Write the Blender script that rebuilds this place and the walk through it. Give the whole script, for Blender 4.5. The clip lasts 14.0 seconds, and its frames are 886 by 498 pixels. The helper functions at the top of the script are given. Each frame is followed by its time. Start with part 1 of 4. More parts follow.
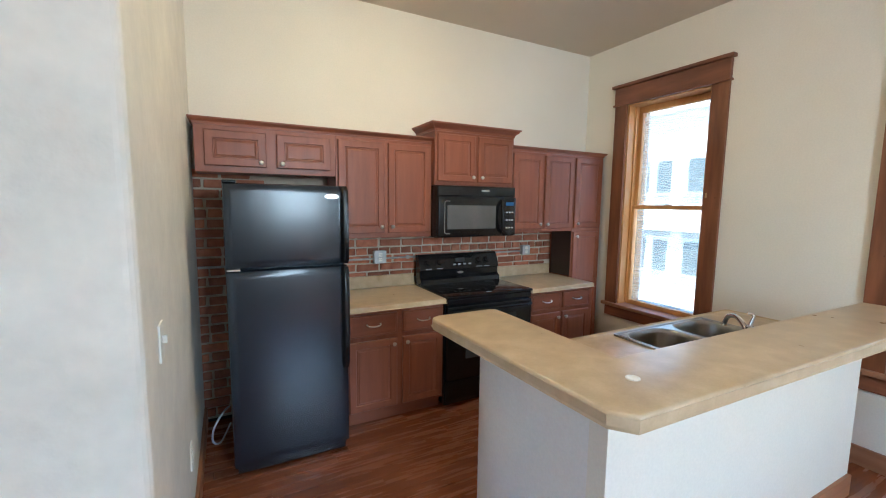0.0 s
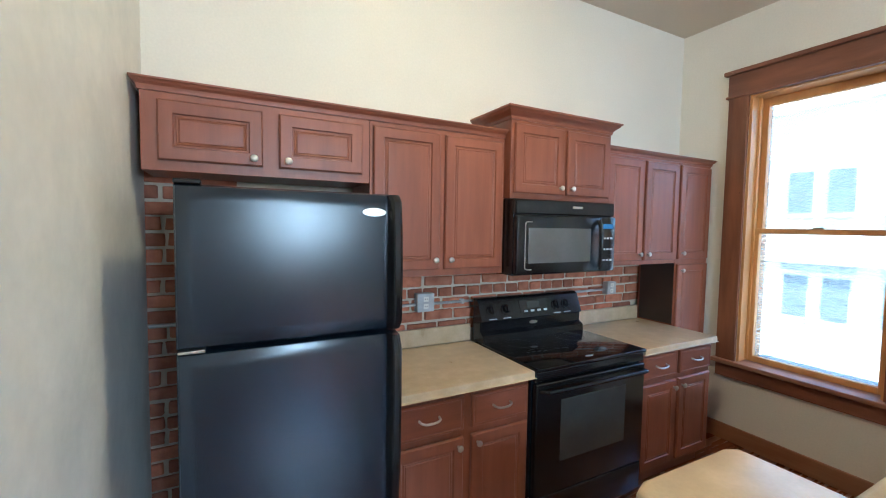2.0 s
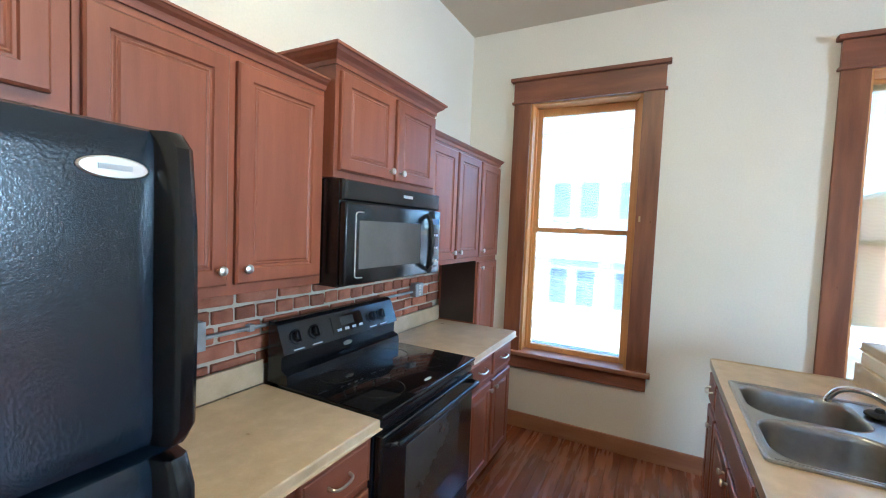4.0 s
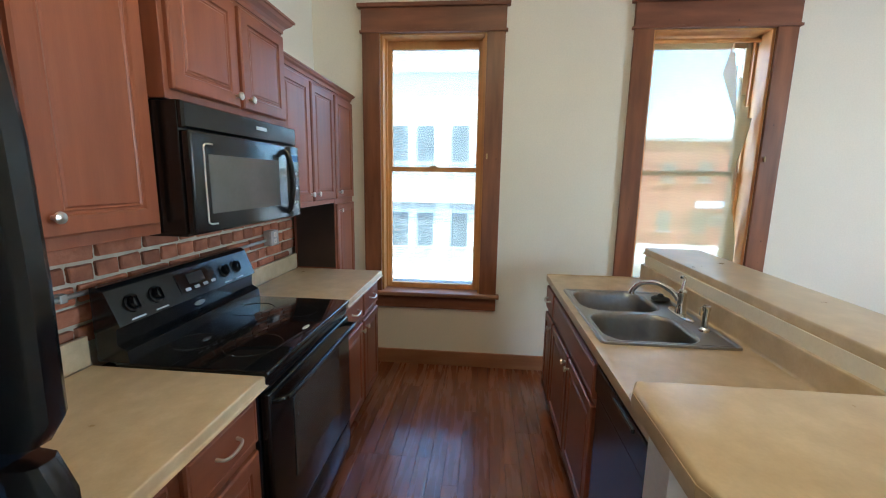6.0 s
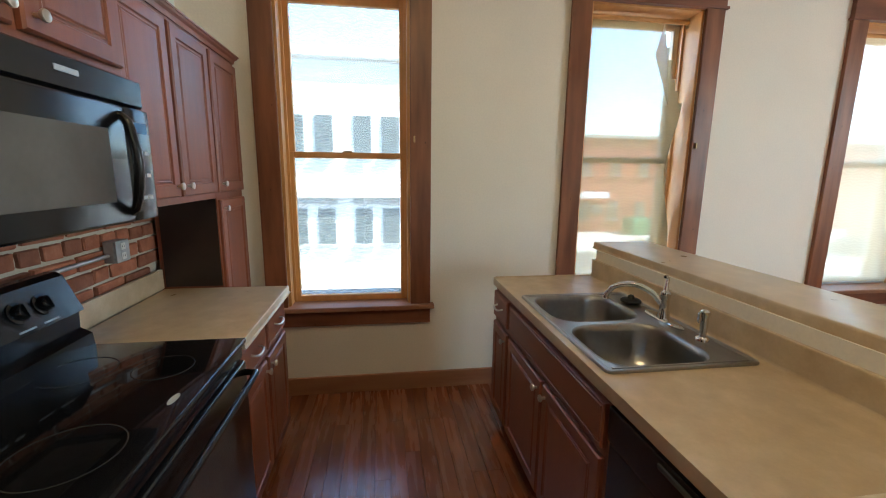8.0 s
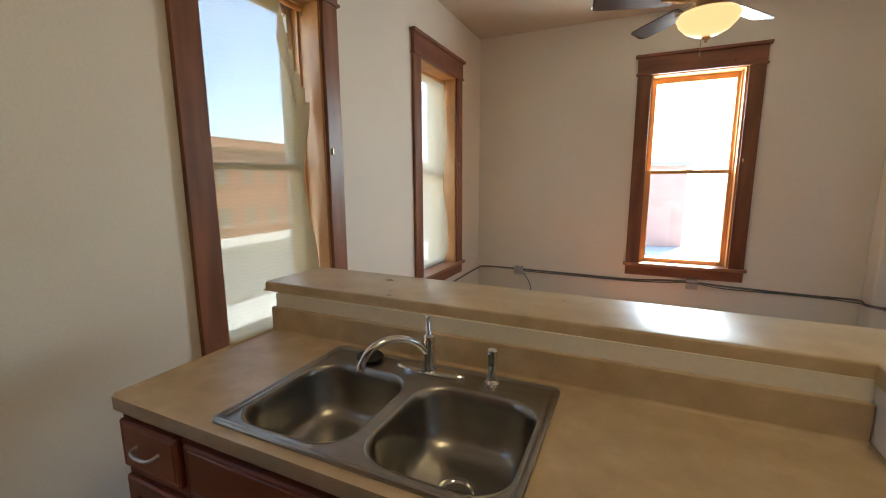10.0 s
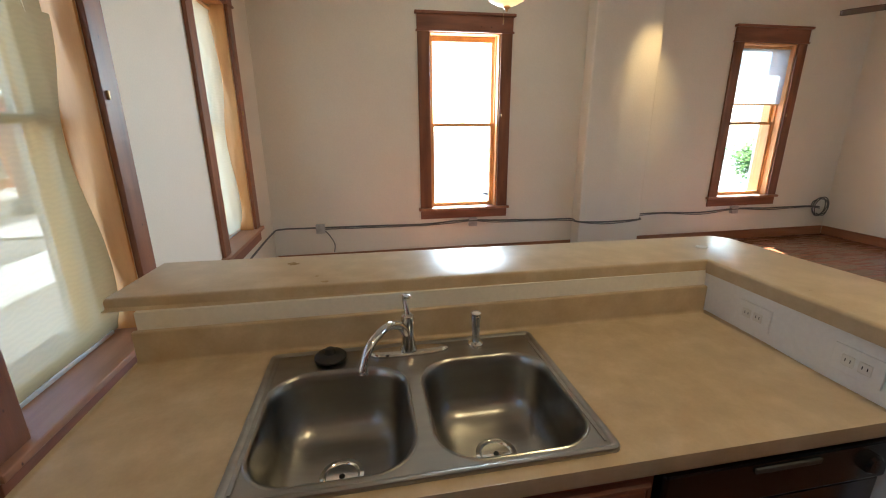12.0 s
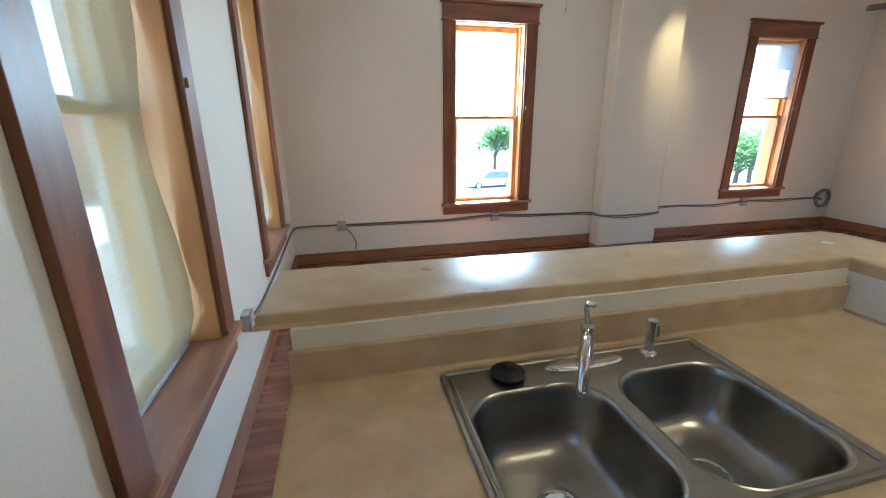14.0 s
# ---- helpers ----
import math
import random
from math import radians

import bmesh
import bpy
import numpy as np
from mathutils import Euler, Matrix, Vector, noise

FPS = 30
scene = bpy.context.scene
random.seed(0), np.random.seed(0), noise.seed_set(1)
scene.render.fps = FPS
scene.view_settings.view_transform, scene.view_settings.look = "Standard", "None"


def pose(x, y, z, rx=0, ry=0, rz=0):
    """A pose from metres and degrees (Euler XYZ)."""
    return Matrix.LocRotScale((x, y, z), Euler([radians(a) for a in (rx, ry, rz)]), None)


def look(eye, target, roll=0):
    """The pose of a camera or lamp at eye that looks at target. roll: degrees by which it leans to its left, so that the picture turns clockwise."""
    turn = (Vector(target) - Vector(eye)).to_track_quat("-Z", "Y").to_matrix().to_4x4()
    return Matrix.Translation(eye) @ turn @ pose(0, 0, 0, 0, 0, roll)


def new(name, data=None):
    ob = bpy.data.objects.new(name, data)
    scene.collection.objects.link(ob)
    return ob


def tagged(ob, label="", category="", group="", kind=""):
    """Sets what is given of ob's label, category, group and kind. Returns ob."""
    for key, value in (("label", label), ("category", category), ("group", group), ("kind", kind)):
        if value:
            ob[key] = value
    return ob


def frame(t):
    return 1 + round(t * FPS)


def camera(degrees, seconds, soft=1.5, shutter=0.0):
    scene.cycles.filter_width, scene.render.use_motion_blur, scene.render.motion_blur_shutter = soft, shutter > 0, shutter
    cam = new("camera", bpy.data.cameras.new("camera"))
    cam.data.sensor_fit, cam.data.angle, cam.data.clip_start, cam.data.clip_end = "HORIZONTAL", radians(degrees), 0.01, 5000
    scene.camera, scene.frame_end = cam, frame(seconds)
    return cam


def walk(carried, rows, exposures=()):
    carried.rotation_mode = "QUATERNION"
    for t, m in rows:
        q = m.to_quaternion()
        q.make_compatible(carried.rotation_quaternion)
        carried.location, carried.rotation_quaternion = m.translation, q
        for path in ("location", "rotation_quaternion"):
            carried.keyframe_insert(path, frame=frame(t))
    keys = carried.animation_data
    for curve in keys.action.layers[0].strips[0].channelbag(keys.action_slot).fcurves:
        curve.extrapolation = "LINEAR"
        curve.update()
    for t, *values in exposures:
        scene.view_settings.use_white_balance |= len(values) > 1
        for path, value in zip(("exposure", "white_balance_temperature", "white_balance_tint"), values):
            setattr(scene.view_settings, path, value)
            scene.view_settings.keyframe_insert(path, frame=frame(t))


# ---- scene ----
cam = camera(94.2, 14.0, soft=1.1)
PATH = [
    (0, (-3.566, -3.41, 1.648), (-2.642, -1.65, 1.428), 0.7),
    (0.5, (-3.521, -3.086, 1.652), (-2.715, -1.267, 1.445), 0.7),
    (1, (-3.473, -2.784, 1.629), (-2.707, -0.945, 1.447), 0.7),
    (1.5, (-3.411, -2.49, 1.638), (-2.596, -0.67, 1.492), 0.8),
    (2, (-3.449, -2.232, 1.639), (-2.52, -0.464, 1.526), 0.9),
    (2.5, (-3.433, -1.993, 1.624), (-2.322, -0.333, 1.53), 1.3),
    (3, (-3.33, -1.743, 1.632), (-1.975, -0.274, 1.545), 1.6),
    (3.5, (-3.242, -1.617, 1.593), (-1.659, -0.397, 1.523), 2.0),
    (4, (-3.282, -1.507, 1.619), (-1.514, -0.577, 1.516), 2.4),
    (4.2, (-3.275, -1.471, 1.617), (-1.455, -0.651, 1.498), 1.9),
    (6.3, (-3.294, -1.345, 1.553), (-1.331, -1.191, 1.201), 0.9),
    (6.5, (-3.295, -1.36, 1.543), (-1.332, -1.217, 1.189), 0.8),
    (7, (-3.234, -1.323, 1.53), (-1.27, -1.239, 1.161), 0.8),
    (7.2, (-3.16, -1.281, 1.523), (-1.196, -1.228, 1.149), 0.8),
    (9.3, (-2.066, -1.122, 1.538), (-0.603, -2.449, 1.222), -0.2),
    (9.5, (-1.987, -1.162, 1.543), (-0.691, -2.651, 1.226), -0.3),
    (10, (-1.815, -1.189, 1.544), (-0.989, -2.982, 1.222), -0.3),
    (10.5, (-1.64, -1.135, 1.562), (-1.229, -3.061, 1.214), -0.4),
    (11, (-1.442, -1.151, 1.536), (-1.335, -3.11, 1.146), -0.6),
    (11.5, (-1.276, -1.236, 1.549), (-1.388, -3.18, 1.095), -0.5),
    (12, (-1.139, -1.195, 1.586), (-1.481, -3.085, 1.027), -0.4),
    (12.5, (-0.999, -1.12, 1.594), (-1.54, -2.942, 0.971), -0.4),
    (13, (-0.929, -1.094, 1.58), (-1.522, -2.901, 0.96), -0.5),
    (13.5, (-0.967, -1.091, 1.599), (-1.563, -2.901, 0.992), -0.4),
    (14, (-0.601, -1.429, 1.587), (-1.05, -3.287, 0.998), -0.3),
]
EXPOSURES = [(0, 4.0, 5150, -2), (2.0, 4.3, 4700, -4), (3.0, 4.6, 4450, -4), (4.2, 4.45, 4550, -5), (6.5, 3.9, 5050, -7), (7.2, 3.9, 5050, -7), (9.5, 3.0, 6900, 8), (10.0, 3.2, 5900, -1), (11.0, 3.2, 5500, -5), (12.0, 3.5, 5600, -2), (12.5, 3.7, 5150, -6), (13.0, 3.8, 5050, -6), (14, 3.7, 4700, -7)]
walk(cam, [(t, look(eye, target, roll)) for t, eye, target, roll in PATH], EXPOSURES)

# ---- world and sun ----
world = bpy.data.worlds.new("world")
scene.world = world
world.use_nodes = True
wn = world.node_tree.nodes
sky = wn.new("ShaderNodeTexSky")
sky.sky_type = "NISHITA"
sky.sun_disc = False
sky.sun_elevation = radians(60)
sky.sun_rotation = radians(200)
sky.dust_density = 1.2
wn["Background"].inputs["Strength"].default_value = 0.15
world.node_tree.links.new(sky.outputs[0], wn["Background"].inputs["Color"])
sun = new("sun", bpy.data.lights.new("sun", "SUN"))
sun.data.energy, sun.data.angle, sun.data.color = 5.0, radians(0.5), (1.0, 0.95, 0.88)
sun.matrix_world = look((-8, -22, 30), (0, 0, 0))


def daylight(name, at, target, width, height, power):
    """Sky light entering by one window's opening."""
    lamp = new(name, bpy.data.lights.new(name, "AREA"))
    lamp.data.shape, lamp.data.size, lamp.data.size_y = "RECTANGLE", width, height
    lamp.data.energy, lamp.data.color = power, (0.93, 0.97, 1.0)
    lamp.matrix_world = look(at, target)


daylight("daylight_south", (-2.33, -6.46, 2.12), (-2.33, 0, 2.12), 0.74, 0.92, 6)

# ---- materials ----
def pmat(name, c1, c2, scale=8.0, rough=0.5, rough2=None, bump=0.0, bscale=60.0, stretch=(1, 1, 1), metal=0.0,
         rand=0.0, detail=4.0, coat=0.0, c3=None, spec=0.5):
    """Two colours mixed by noise at two scales, with relief and uneven gloss."""
    m = bpy.data.materials.new(name)
    m.use_nodes = True
    n, l = m.node_tree.nodes, m.node_tree.links
    b = n["Principled BSDF"]
    geo = n.new("ShaderNodeNewGeometry")
    mp = n.new("ShaderNodeMapping")
    mp.inputs["Scale"].default_value = stretch
    l.new(geo.outputs["Position"], mp.inputs["Vector"])
    info = n.new("ShaderNodeObjectInfo")
    if rand:
        add = n.new("ShaderNodeVectorMath")
        add.operation = "SCALE"
        comb = n.new("ShaderNodeCombineXYZ")
        for k in range(3):
            l.new(info.outputs["Random"], comb.inputs[k])
        l.new(comb.outputs[0], add.inputs[0])
        add.inputs["Scale"].default_value = 31.0
        l.new(add.outputs[0], mp.inputs["Location"])
    big = n.new("ShaderNodeTexNoise")
    big.inputs["Scale"].default_value, big.inputs["Detail"].default_value = scale, detail
    l.new(mp.outputs[0], big.inputs["Vector"])
    ramp = n.new("ShaderNodeValToRGB")
    ramp.color_ramp.elements[0].position, ramp.color_ramp.elements[1].position = 0.3, 0.7
    ramp.color_ramp.elements[0].color, ramp.color_ramp.elements[1].color = (*c1, 1), (*c2, 1)
    if c3:
        e = ramp.color_ramp.elements.new(0.52)
        e.color = (*c3, 1)
    l.new(big.outputs["Fac"], ramp.inputs["Fac"])
    fine = n.new("ShaderNodeTexNoise")
    fine.inputs["Scale"].default_value, fine.inputs["Detail"].default_value = bscale, 3.0
    l.new(mp.outputs[0], fine.inputs["Vector"])
    hsv = n.new("ShaderNodeHueSaturation")
    l.new(ramp.outputs[0], hsv.inputs["Color"])
    val = n.new("ShaderNodeMapRange")
    val.inputs["To Min"].default_value, val.inputs["To Max"].default_value = 0.93, 1.07
    l.new(fine.outputs["Fac"], val.inputs["Value"])
    if rand:
        rr = n.new("ShaderNodeMapRange")
        rr.inputs["To Min"].default_value, rr.inputs["To Max"].default_value = 1 - rand, 1 + rand
        l.new(info.outputs["Random"], rr.inputs["Value"])
        mul = n.new("ShaderNodeMath")
        mul.operation = "MULTIPLY"
        l.new(rr.outputs[0], mul.inputs[0])
        l.new(val.outputs[0], mul.inputs[1])
        l.new(mul.outputs[0], hsv.inputs["Value"])
    else:
        l.new(val.outputs[0], hsv.inputs["Value"])
    l.new(hsv.outputs[0], b.inputs["Base Color"])
    ro = n.new("ShaderNodeMapRange")
    ro.inputs["To Min"].default_value, ro.inputs["To Max"].default_value = rough, rough2 if rough2 else rough * 1.2
    l.new(big.outputs["Fac"], ro.inputs["Value"])
    l.new(ro.outputs[0], b.inputs["Roughness"])
    b.inputs["Metallic"].default_value = metal
    b.inputs["Coat Weight"].default_value = coat
    b.inputs["Coat Roughness"].default_value = 0.15
    b.inputs["Specular IOR Level"].default_value = spec
    if bump:
        bp = n.new("ShaderNodeBump")
        bp.inputs["Strength"].default_value, bp.inputs["Distance"].default_value = bump, 0.004
        l.new(fine.outputs["Fac"], bp.inputs["Height"])
        l.new(bp.outputs[0], b.inputs["Normal"])
    return m


def glow(name, color, strength):
    m = bpy.data.materials.new(name)
    m.use_nodes = True
    b = m.node_tree.nodes["Principled BSDF"]
    b.inputs["Base Color"].default_value = (*color, 1)
    b.inputs["Emission Color"].default_value = (*color, 1)
    b.inputs["Emission Strength"].default_value = strength
    return m


def glass_mat():
    m = bpy.data.materials.new("window glass")
    m.use_nodes = True
    n, l = m.node_tree.nodes, m.node_tree.links
    n.remove(n["Principled BSDF"])
    tr, gl, mix = n.new("ShaderNodeBsdfTransparent"), n.new("ShaderNodeBsdfGlossy"), n.new("ShaderNodeMixShader")
    gl.inputs["Roughness"].default_value = 0.02
    mix.inputs[0].default_value = 0.04
    l.new(tr.outputs[0], mix.inputs[1])
    l.new(gl.outputs[0], mix.inputs[2])
    l.new(mix.outputs[0], n["Material Output"].inputs[0])
    return m


def mesh_fabric(name, color, see):
    """Woven sheer cloth: part open holes, part cloth that lets light through."""
    m = bpy.data.materials.new(name)
    m.use_nodes = True
    n, l = m.node_tree.nodes, m.node_tree.links
    n.remove(n["Principled BSDF"])
    tr, di, tl = n.new("ShaderNodeBsdfTransparent"), n.new("ShaderNodeBsdfDiffuse"), n.new("ShaderNodeBsdfTranslucent")
    geo, wave = n.new("ShaderNodeNewGeometry"), n.new("ShaderNodeTexWave")
    wave.bands_direction = "Z"
    wave.inputs["Scale"].default_value, wave.inputs["Distortion"].default_value = 14.0, 9.0
    wave.inputs["Detail"].default_value = 2.0
    l.new(geo.outputs["Position"], wave.inputs["Vector"])
    mr = n.new("ShaderNodeMapRange")
    mr.inputs["To Min"].default_value, mr.inputs["To Max"].default_value = see - 0.02, see + 0.02
    l.new(wave.outputs["Fac"], mr.inputs["Value"])
    for s in (di, tl):
        s.inputs["Color"].default_value = (*color, 1)
    cloth, mix = n.new("ShaderNodeMixShader"), n.new("ShaderNodeMixShader")
    cloth.inputs[0].default_value = 0.5
    l.new(di.outputs[0], cloth.inputs[1])
    l.new(tl.outputs[0], cloth.inputs[2])
    l.new(mr.outputs[0], mix.inputs[0])
    l.new(cloth.outputs[0], mix.inputs[1])
    l.new(tr.outputs[0], mix.inputs[2])
    l.new(mix.outputs[0], n["Material Output"].inputs[0])
    return m


def knots(m, scale, dark):
    """Scattered dark knots over a wood material."""
    n, l = m.node_tree.nodes, m.node_tree.links
    b = n["Principled BSDF"]
    src = b.inputs["Base Color"].links[0].from_socket
    geo, mp, vo = n.new("ShaderNodeNewGeometry"), n.new("ShaderNodeMapping"), n.new("ShaderNodeTexVoronoi")
    mp.inputs["Scale"].default_value = (scale, scale, scale * 0.6)
    l.new(geo.outputs["Position"], mp.inputs["Vector"])
    l.new(mp.outputs[0], vo.inputs["Vector"])
    mr = n.new("ShaderNodeMapRange")
    mr.inputs["From Min"].default_value, mr.inputs["From Max"].default_value = 0.03, 0.075
    l.new(vo.outputs["Distance"], mr.inputs["Value"])
    mx = n.new("ShaderNodeMix")
    mx.data_type = "RGBA"
    l.new(mr.outputs[0], mx.inputs["Factor"])
    mx.inputs[6].default_value = (*dark, 1)
    l.new(src, mx.inputs[7])
    l.new(mx.outputs[2], b.inputs["Base Color"])


PAINT = pmat("cream wall paint", (0.76, 0.72, 0.63), (0.80, 0.76, 0.67), 1.5, 0.6, 0.75, 0.12, 90)
PLASTER = pmat("worn skim plaster", (0.66, 0.635, 0.575), (0.79, 0.755, 0.68), 4, 0.42, 0.7, 0.55, 22, detail=9)
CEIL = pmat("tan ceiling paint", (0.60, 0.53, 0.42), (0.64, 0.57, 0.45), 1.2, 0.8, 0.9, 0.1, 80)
WHITE = pmat("white wall paint", (0.78, 0.77, 0.74), (0.82, 0.81, 0.78), 2, 0.5, 0.65, 0.08, 80)
CHERRY = pmat("cherry cabinet wood", (0.21, 0.066, 0.033), (0.265, 0.087, 0.043), 5, 0.36, 0.46, 0.05, 70, (5, 5, 0.5), rand=0.08)
CHERRYH = pmat("cherry drawer wood", (0.21, 0.066, 0.033), (0.265, 0.087, 0.043), 5, 0.36, 0.46, 0.05, 70, (0.5, 5, 5), rand=0.08)
TRIM = pmat("stained pine trim", (0.12, 0.040, 0.017), (0.27, 0.105, 0.045), 3, 0.34, 0.46, 0.10, 60, (4, 4, 0.5), rand=0.1)
TRIMH = pmat("stained pine board", (0.15, 0.053, 0.027), (0.265, 0.102, 0.052), 3, 0.38, 0.5, 0.08, 60, (0.7, 0.7, 5), rand=0.1)
STOOLM = pmat("rubbed pine sill", (0.25, 0.115, 0.06), (0.40, 0.205, 0.115), 3, 0.34, 0.46, 0.08, 60, (5, 0.7, 5), rand=0.08)
BASEM = pmat("stained baseboard", (0.24, 0.10, 0.045), (0.34, 0.16, 0.08), 3, 0.35, 0.45, 0.06, 60, (0.6, 0.6, 6), rand=0.08)
SASH = pmat("amber sash wood", (0.50, 0.235, 0.07), (0.64, 0.335, 0.11), 3, 0.4, 0.5, 0.08, 60, (4, 4, 0.6), rand=0.06)
SASHC = pmat("cream sash wood", (0.50, 0.40, 0.27), (0.58, 0.47, 0.33), 4, 0.5, 0.6, 0.05, 60)
knots(TRIM, 2.6, (0.045, 0.014, 0.007))
knots(TRIMH, 2.3, (0.045, 0.014, 0.007))
knots(STOOLM, 2.6, (0.06, 0.02, 0.01))
FLOORM = pmat("red oak floor finish", (0.16, 0.048, 0.019), (0.26, 0.085, 0.032), 4, 0.20, 0.34, 0.10, 60, (0.6, 6, 6), rand=0.12, coat=0.55)
GAP = pmat("floor joint", (0.02, 0.01, 0.006), (0.035, 0.015, 0.01), 8, 0.8)
LAM = pmat("beige mottled laminate", (0.455, 0.34, 0.205), (0.59, 0.465, 0.31), 11, 0.24, 0.36, 0.0, 120, detail=12, c3=(0.52, 0.40, 0.25))
BLACK = pmat("black textured enamel", (0.007, 0.012, 0.020), (0.010, 0.017, 0.028), 6, 0.21, 0.24, 0.12, 250, spec=0.65)
BLACKG = pmat("black gloss plastic", (0.006, 0.006, 0.007), (0.010, 0.010, 0.011), 6, 0.16, 0.24)
BGLASS = pmat("black ceramic glass", (0.005, 0.005, 0.006), (0.008, 0.008, 0.009), 4, 0.05, 0.09)
OVENW = pmat("tinted oven window", (0.045, 0.045, 0.043), (0.06, 0.06, 0.057), 5, 0.08, 0.14)
MWWIN = pmat("screened microwave window", (0.09, 0.09, 0.09), (0.12, 0.12, 0.12), 5, 0.12, 0.2)
STEEL = pmat("brushed stainless steel", (0.33, 0.32, 0.30), (0.38, 0.37, 0.345), 6, 0.26, 0.33, 0.015, 300, (1, 6, 6), metal=1.0)
CHROME = pmat("polished chrome", (0.72, 0.72, 0.72), (0.78, 0.78, 0.78), 4, 0.06, 0.10, metal=1.0)
NICKEL = pmat("satin nickel", (0.66, 0.62, 0.56), (0.72, 0.68, 0.62), 8, 0.25, 0.34, metal=1.0)
GALV = pmat("galvanised steel", (0.42, 0.43, 0.43), (0.56, 0.57, 0.57), 20, 0.4, 0.5, metal=0.8)
BRICK = pmat("old red brick", (0.27, 0.095, 0.050), (0.44, 0.18, 0.105), 16, 0.75, 0.9, 0.8, 50, rand=0.36, c3=(0.37, 0.135, 0.070))
MORTAR = pmat("lime mortar", (0.48, 0.42, 0.32), (0.60, 0.53, 0.42), 14, 0.9, 0.95, 0.7, 60)
RUBBER = pmat("black rubber", (0.008, 0.008, 0.008), (0.014, 0.014, 0.014), 10, 0.5, 0.6)
PLAST = pmat("ivory plastic", (0.72, 0.70, 0.64), (0.76, 0.74, 0.68), 6, 0.35)
# Shade of the pantry's side, put into a near-black brown.
SIDESHADE = pmat("pantry side in shade", (0.022, 0.013, 0.010), (0.034, 0.020, 0.015), 5, 0.4, 0.5, 0.05, 70)
GREY = pmat("grey print", (0.45, 0.46, 0.47), (0.5, 0.51, 0.52), 6, 0.5)
BLUED = pmat("blue display", (0.03, 0.12, 0.30), (0.04, 0.15, 0.34), 6, 0.3)
CABLE = pmat("grey cable sheath", (0.10, 0.10, 0.10), (0.16, 0.16, 0.15), 10, 0.5)
BRASS = pmat("antique brass", (0.42, 0.29, 0.14), (0.52, 0.37, 0.19), 8, 0.25, 0.35, metal=1.0)
BLADE = pmat("dark walnut fan blade", (0.05, 0.028, 0.018), (0.09, 0.05, 0.03), 5, 0.30, 0.4)
SHADEG = glow("lit amber glass", (1.0, 0.62, 0.27), 0.115)
DOME = glow("lit frosted glass", (1.0, 0.71, 0.38), 5.2)
GLASS = glass_mat()
SCREEN = mesh_fabric("sheer solar cloth", (0.29, 0.205, 0.095), 0.135)
SHEER = mesh_fabric("open sheer cloth", (0.16, 0.155, 0.14), 0.32)
CLOTH = mesh_fabric("cream roller cloth", (0.62, 0.52, 0.34), 0.16)
GREYCLOTH = mesh_fabric("grey roller cloth", (0.30, 0.34, 0.37), 0.20)
ASPHALT = pmat("worn pale asphalt", (0.085, 0.083, 0.08), (0.125, 0.122, 0.118), 0.6, 0.85, 0.95)
CONC = pmat("pale concrete", (0.28, 0.265, 0.24), (0.36, 0.345, 0.31), 0.8, 0.85)
WFACADE = pmat("white stucco facade", (0.66, 0.64, 0.60), (0.74, 0.72, 0.68), 0.5, 0.8)
RFACADE = pmat("red brick facade", (0.26, 0.085, 0.055), (0.34, 0.12, 0.08), 1.5, 0.85)
PFACADE = pmat("faded pink brick facade", (0.42, 0.24, 0.19), (0.50, 0.30, 0.24), 1.0, 0.85)
DGLASS = pmat("dark facade glass", (0.09, 0.10, 0.09), (0.13, 0.14, 0.125), 2, 0.4)
GREEN = pmat("green painted metal", (0.03, 0.16, 0.09), (0.05, 0.20, 0.11), 2, 0.5)
LEAF = pmat("leaves", (0.045, 0.085, 0.03), (0.10, 0.15, 0.06), 1.2, 0.6, rand=0.1)
_n, _l = LEAF.node_tree.nodes, LEAF.node_tree.links
_t, _m = _n.new("ShaderNodeBsdfTranslucent"), _n.new("ShaderNodeMixShader")
_t.inputs["Color"].default_value = (0.14, 0.22, 0.07, 1)
_m.inputs[0].default_value = 0.5
_l.new(_n["Principled BSDF"].outputs[0], _m.inputs[1])
_l.new(_t.outputs[0], _m.inputs[2])
_l.new(_m.outputs[0], _n["Material Output"].inputs[0])
BARK = pmat("bark", (0.08, 0.055, 0.035), (0.13, 0.09, 0.06), 6, 0.9)
CARW = pmat("white car paint", (0.62, 0.62, 0.62), (0.66, 0.66, 0.66), 2, 0.2)
CARR = pmat("red car paint", (0.28, 0.03, 0.025), (0.32, 0.04, 0.03), 2, 0.2)


# ---- building helpers ----
LOC = {}


def thing(name, loc, label, category, group="", kind=""):
    ob = new(name)
    ob.location = loc
    ob.empty_display_size = 0.1
    LOC[ob] = Vector(loc)
    return tagged(ob, label, category, group, kind)


def finish(bm, name, material, smooth=False):
    bmesh.ops.recalc_face_normals(bm, faces=bm.faces)
    me = bpy.data.meshes.new(name)
    if smooth:
        for f in bm.faces:
            f.smooth = True
    bm.to_mesh(me)
    bm.free()
    me.materials.append(material)
    if smooth:
        me.set_sharp_from_angle(angle=radians(38))
    return me


def part(name, bm, material, parent, label="", smooth=False):
    """One mesh under a thing or part; the bmesh is in world metres."""
    off = LOC[parent]
    bmesh.ops.translate(bm, verts=bm.verts, vec=-off)
    ob = new(name, finish(bm, name, material, smooth))
    ob.parent = parent
    LOC[ob] = off
    return tagged(ob, label)


def solo(name, bm, material, label, category, kind="", smooth=False, group=""):
    ob = new(name, finish(bm, name, material, smooth))
    LOC[ob] = Vector((0, 0, 0))
    return tagged(ob, label, category, group, kind)


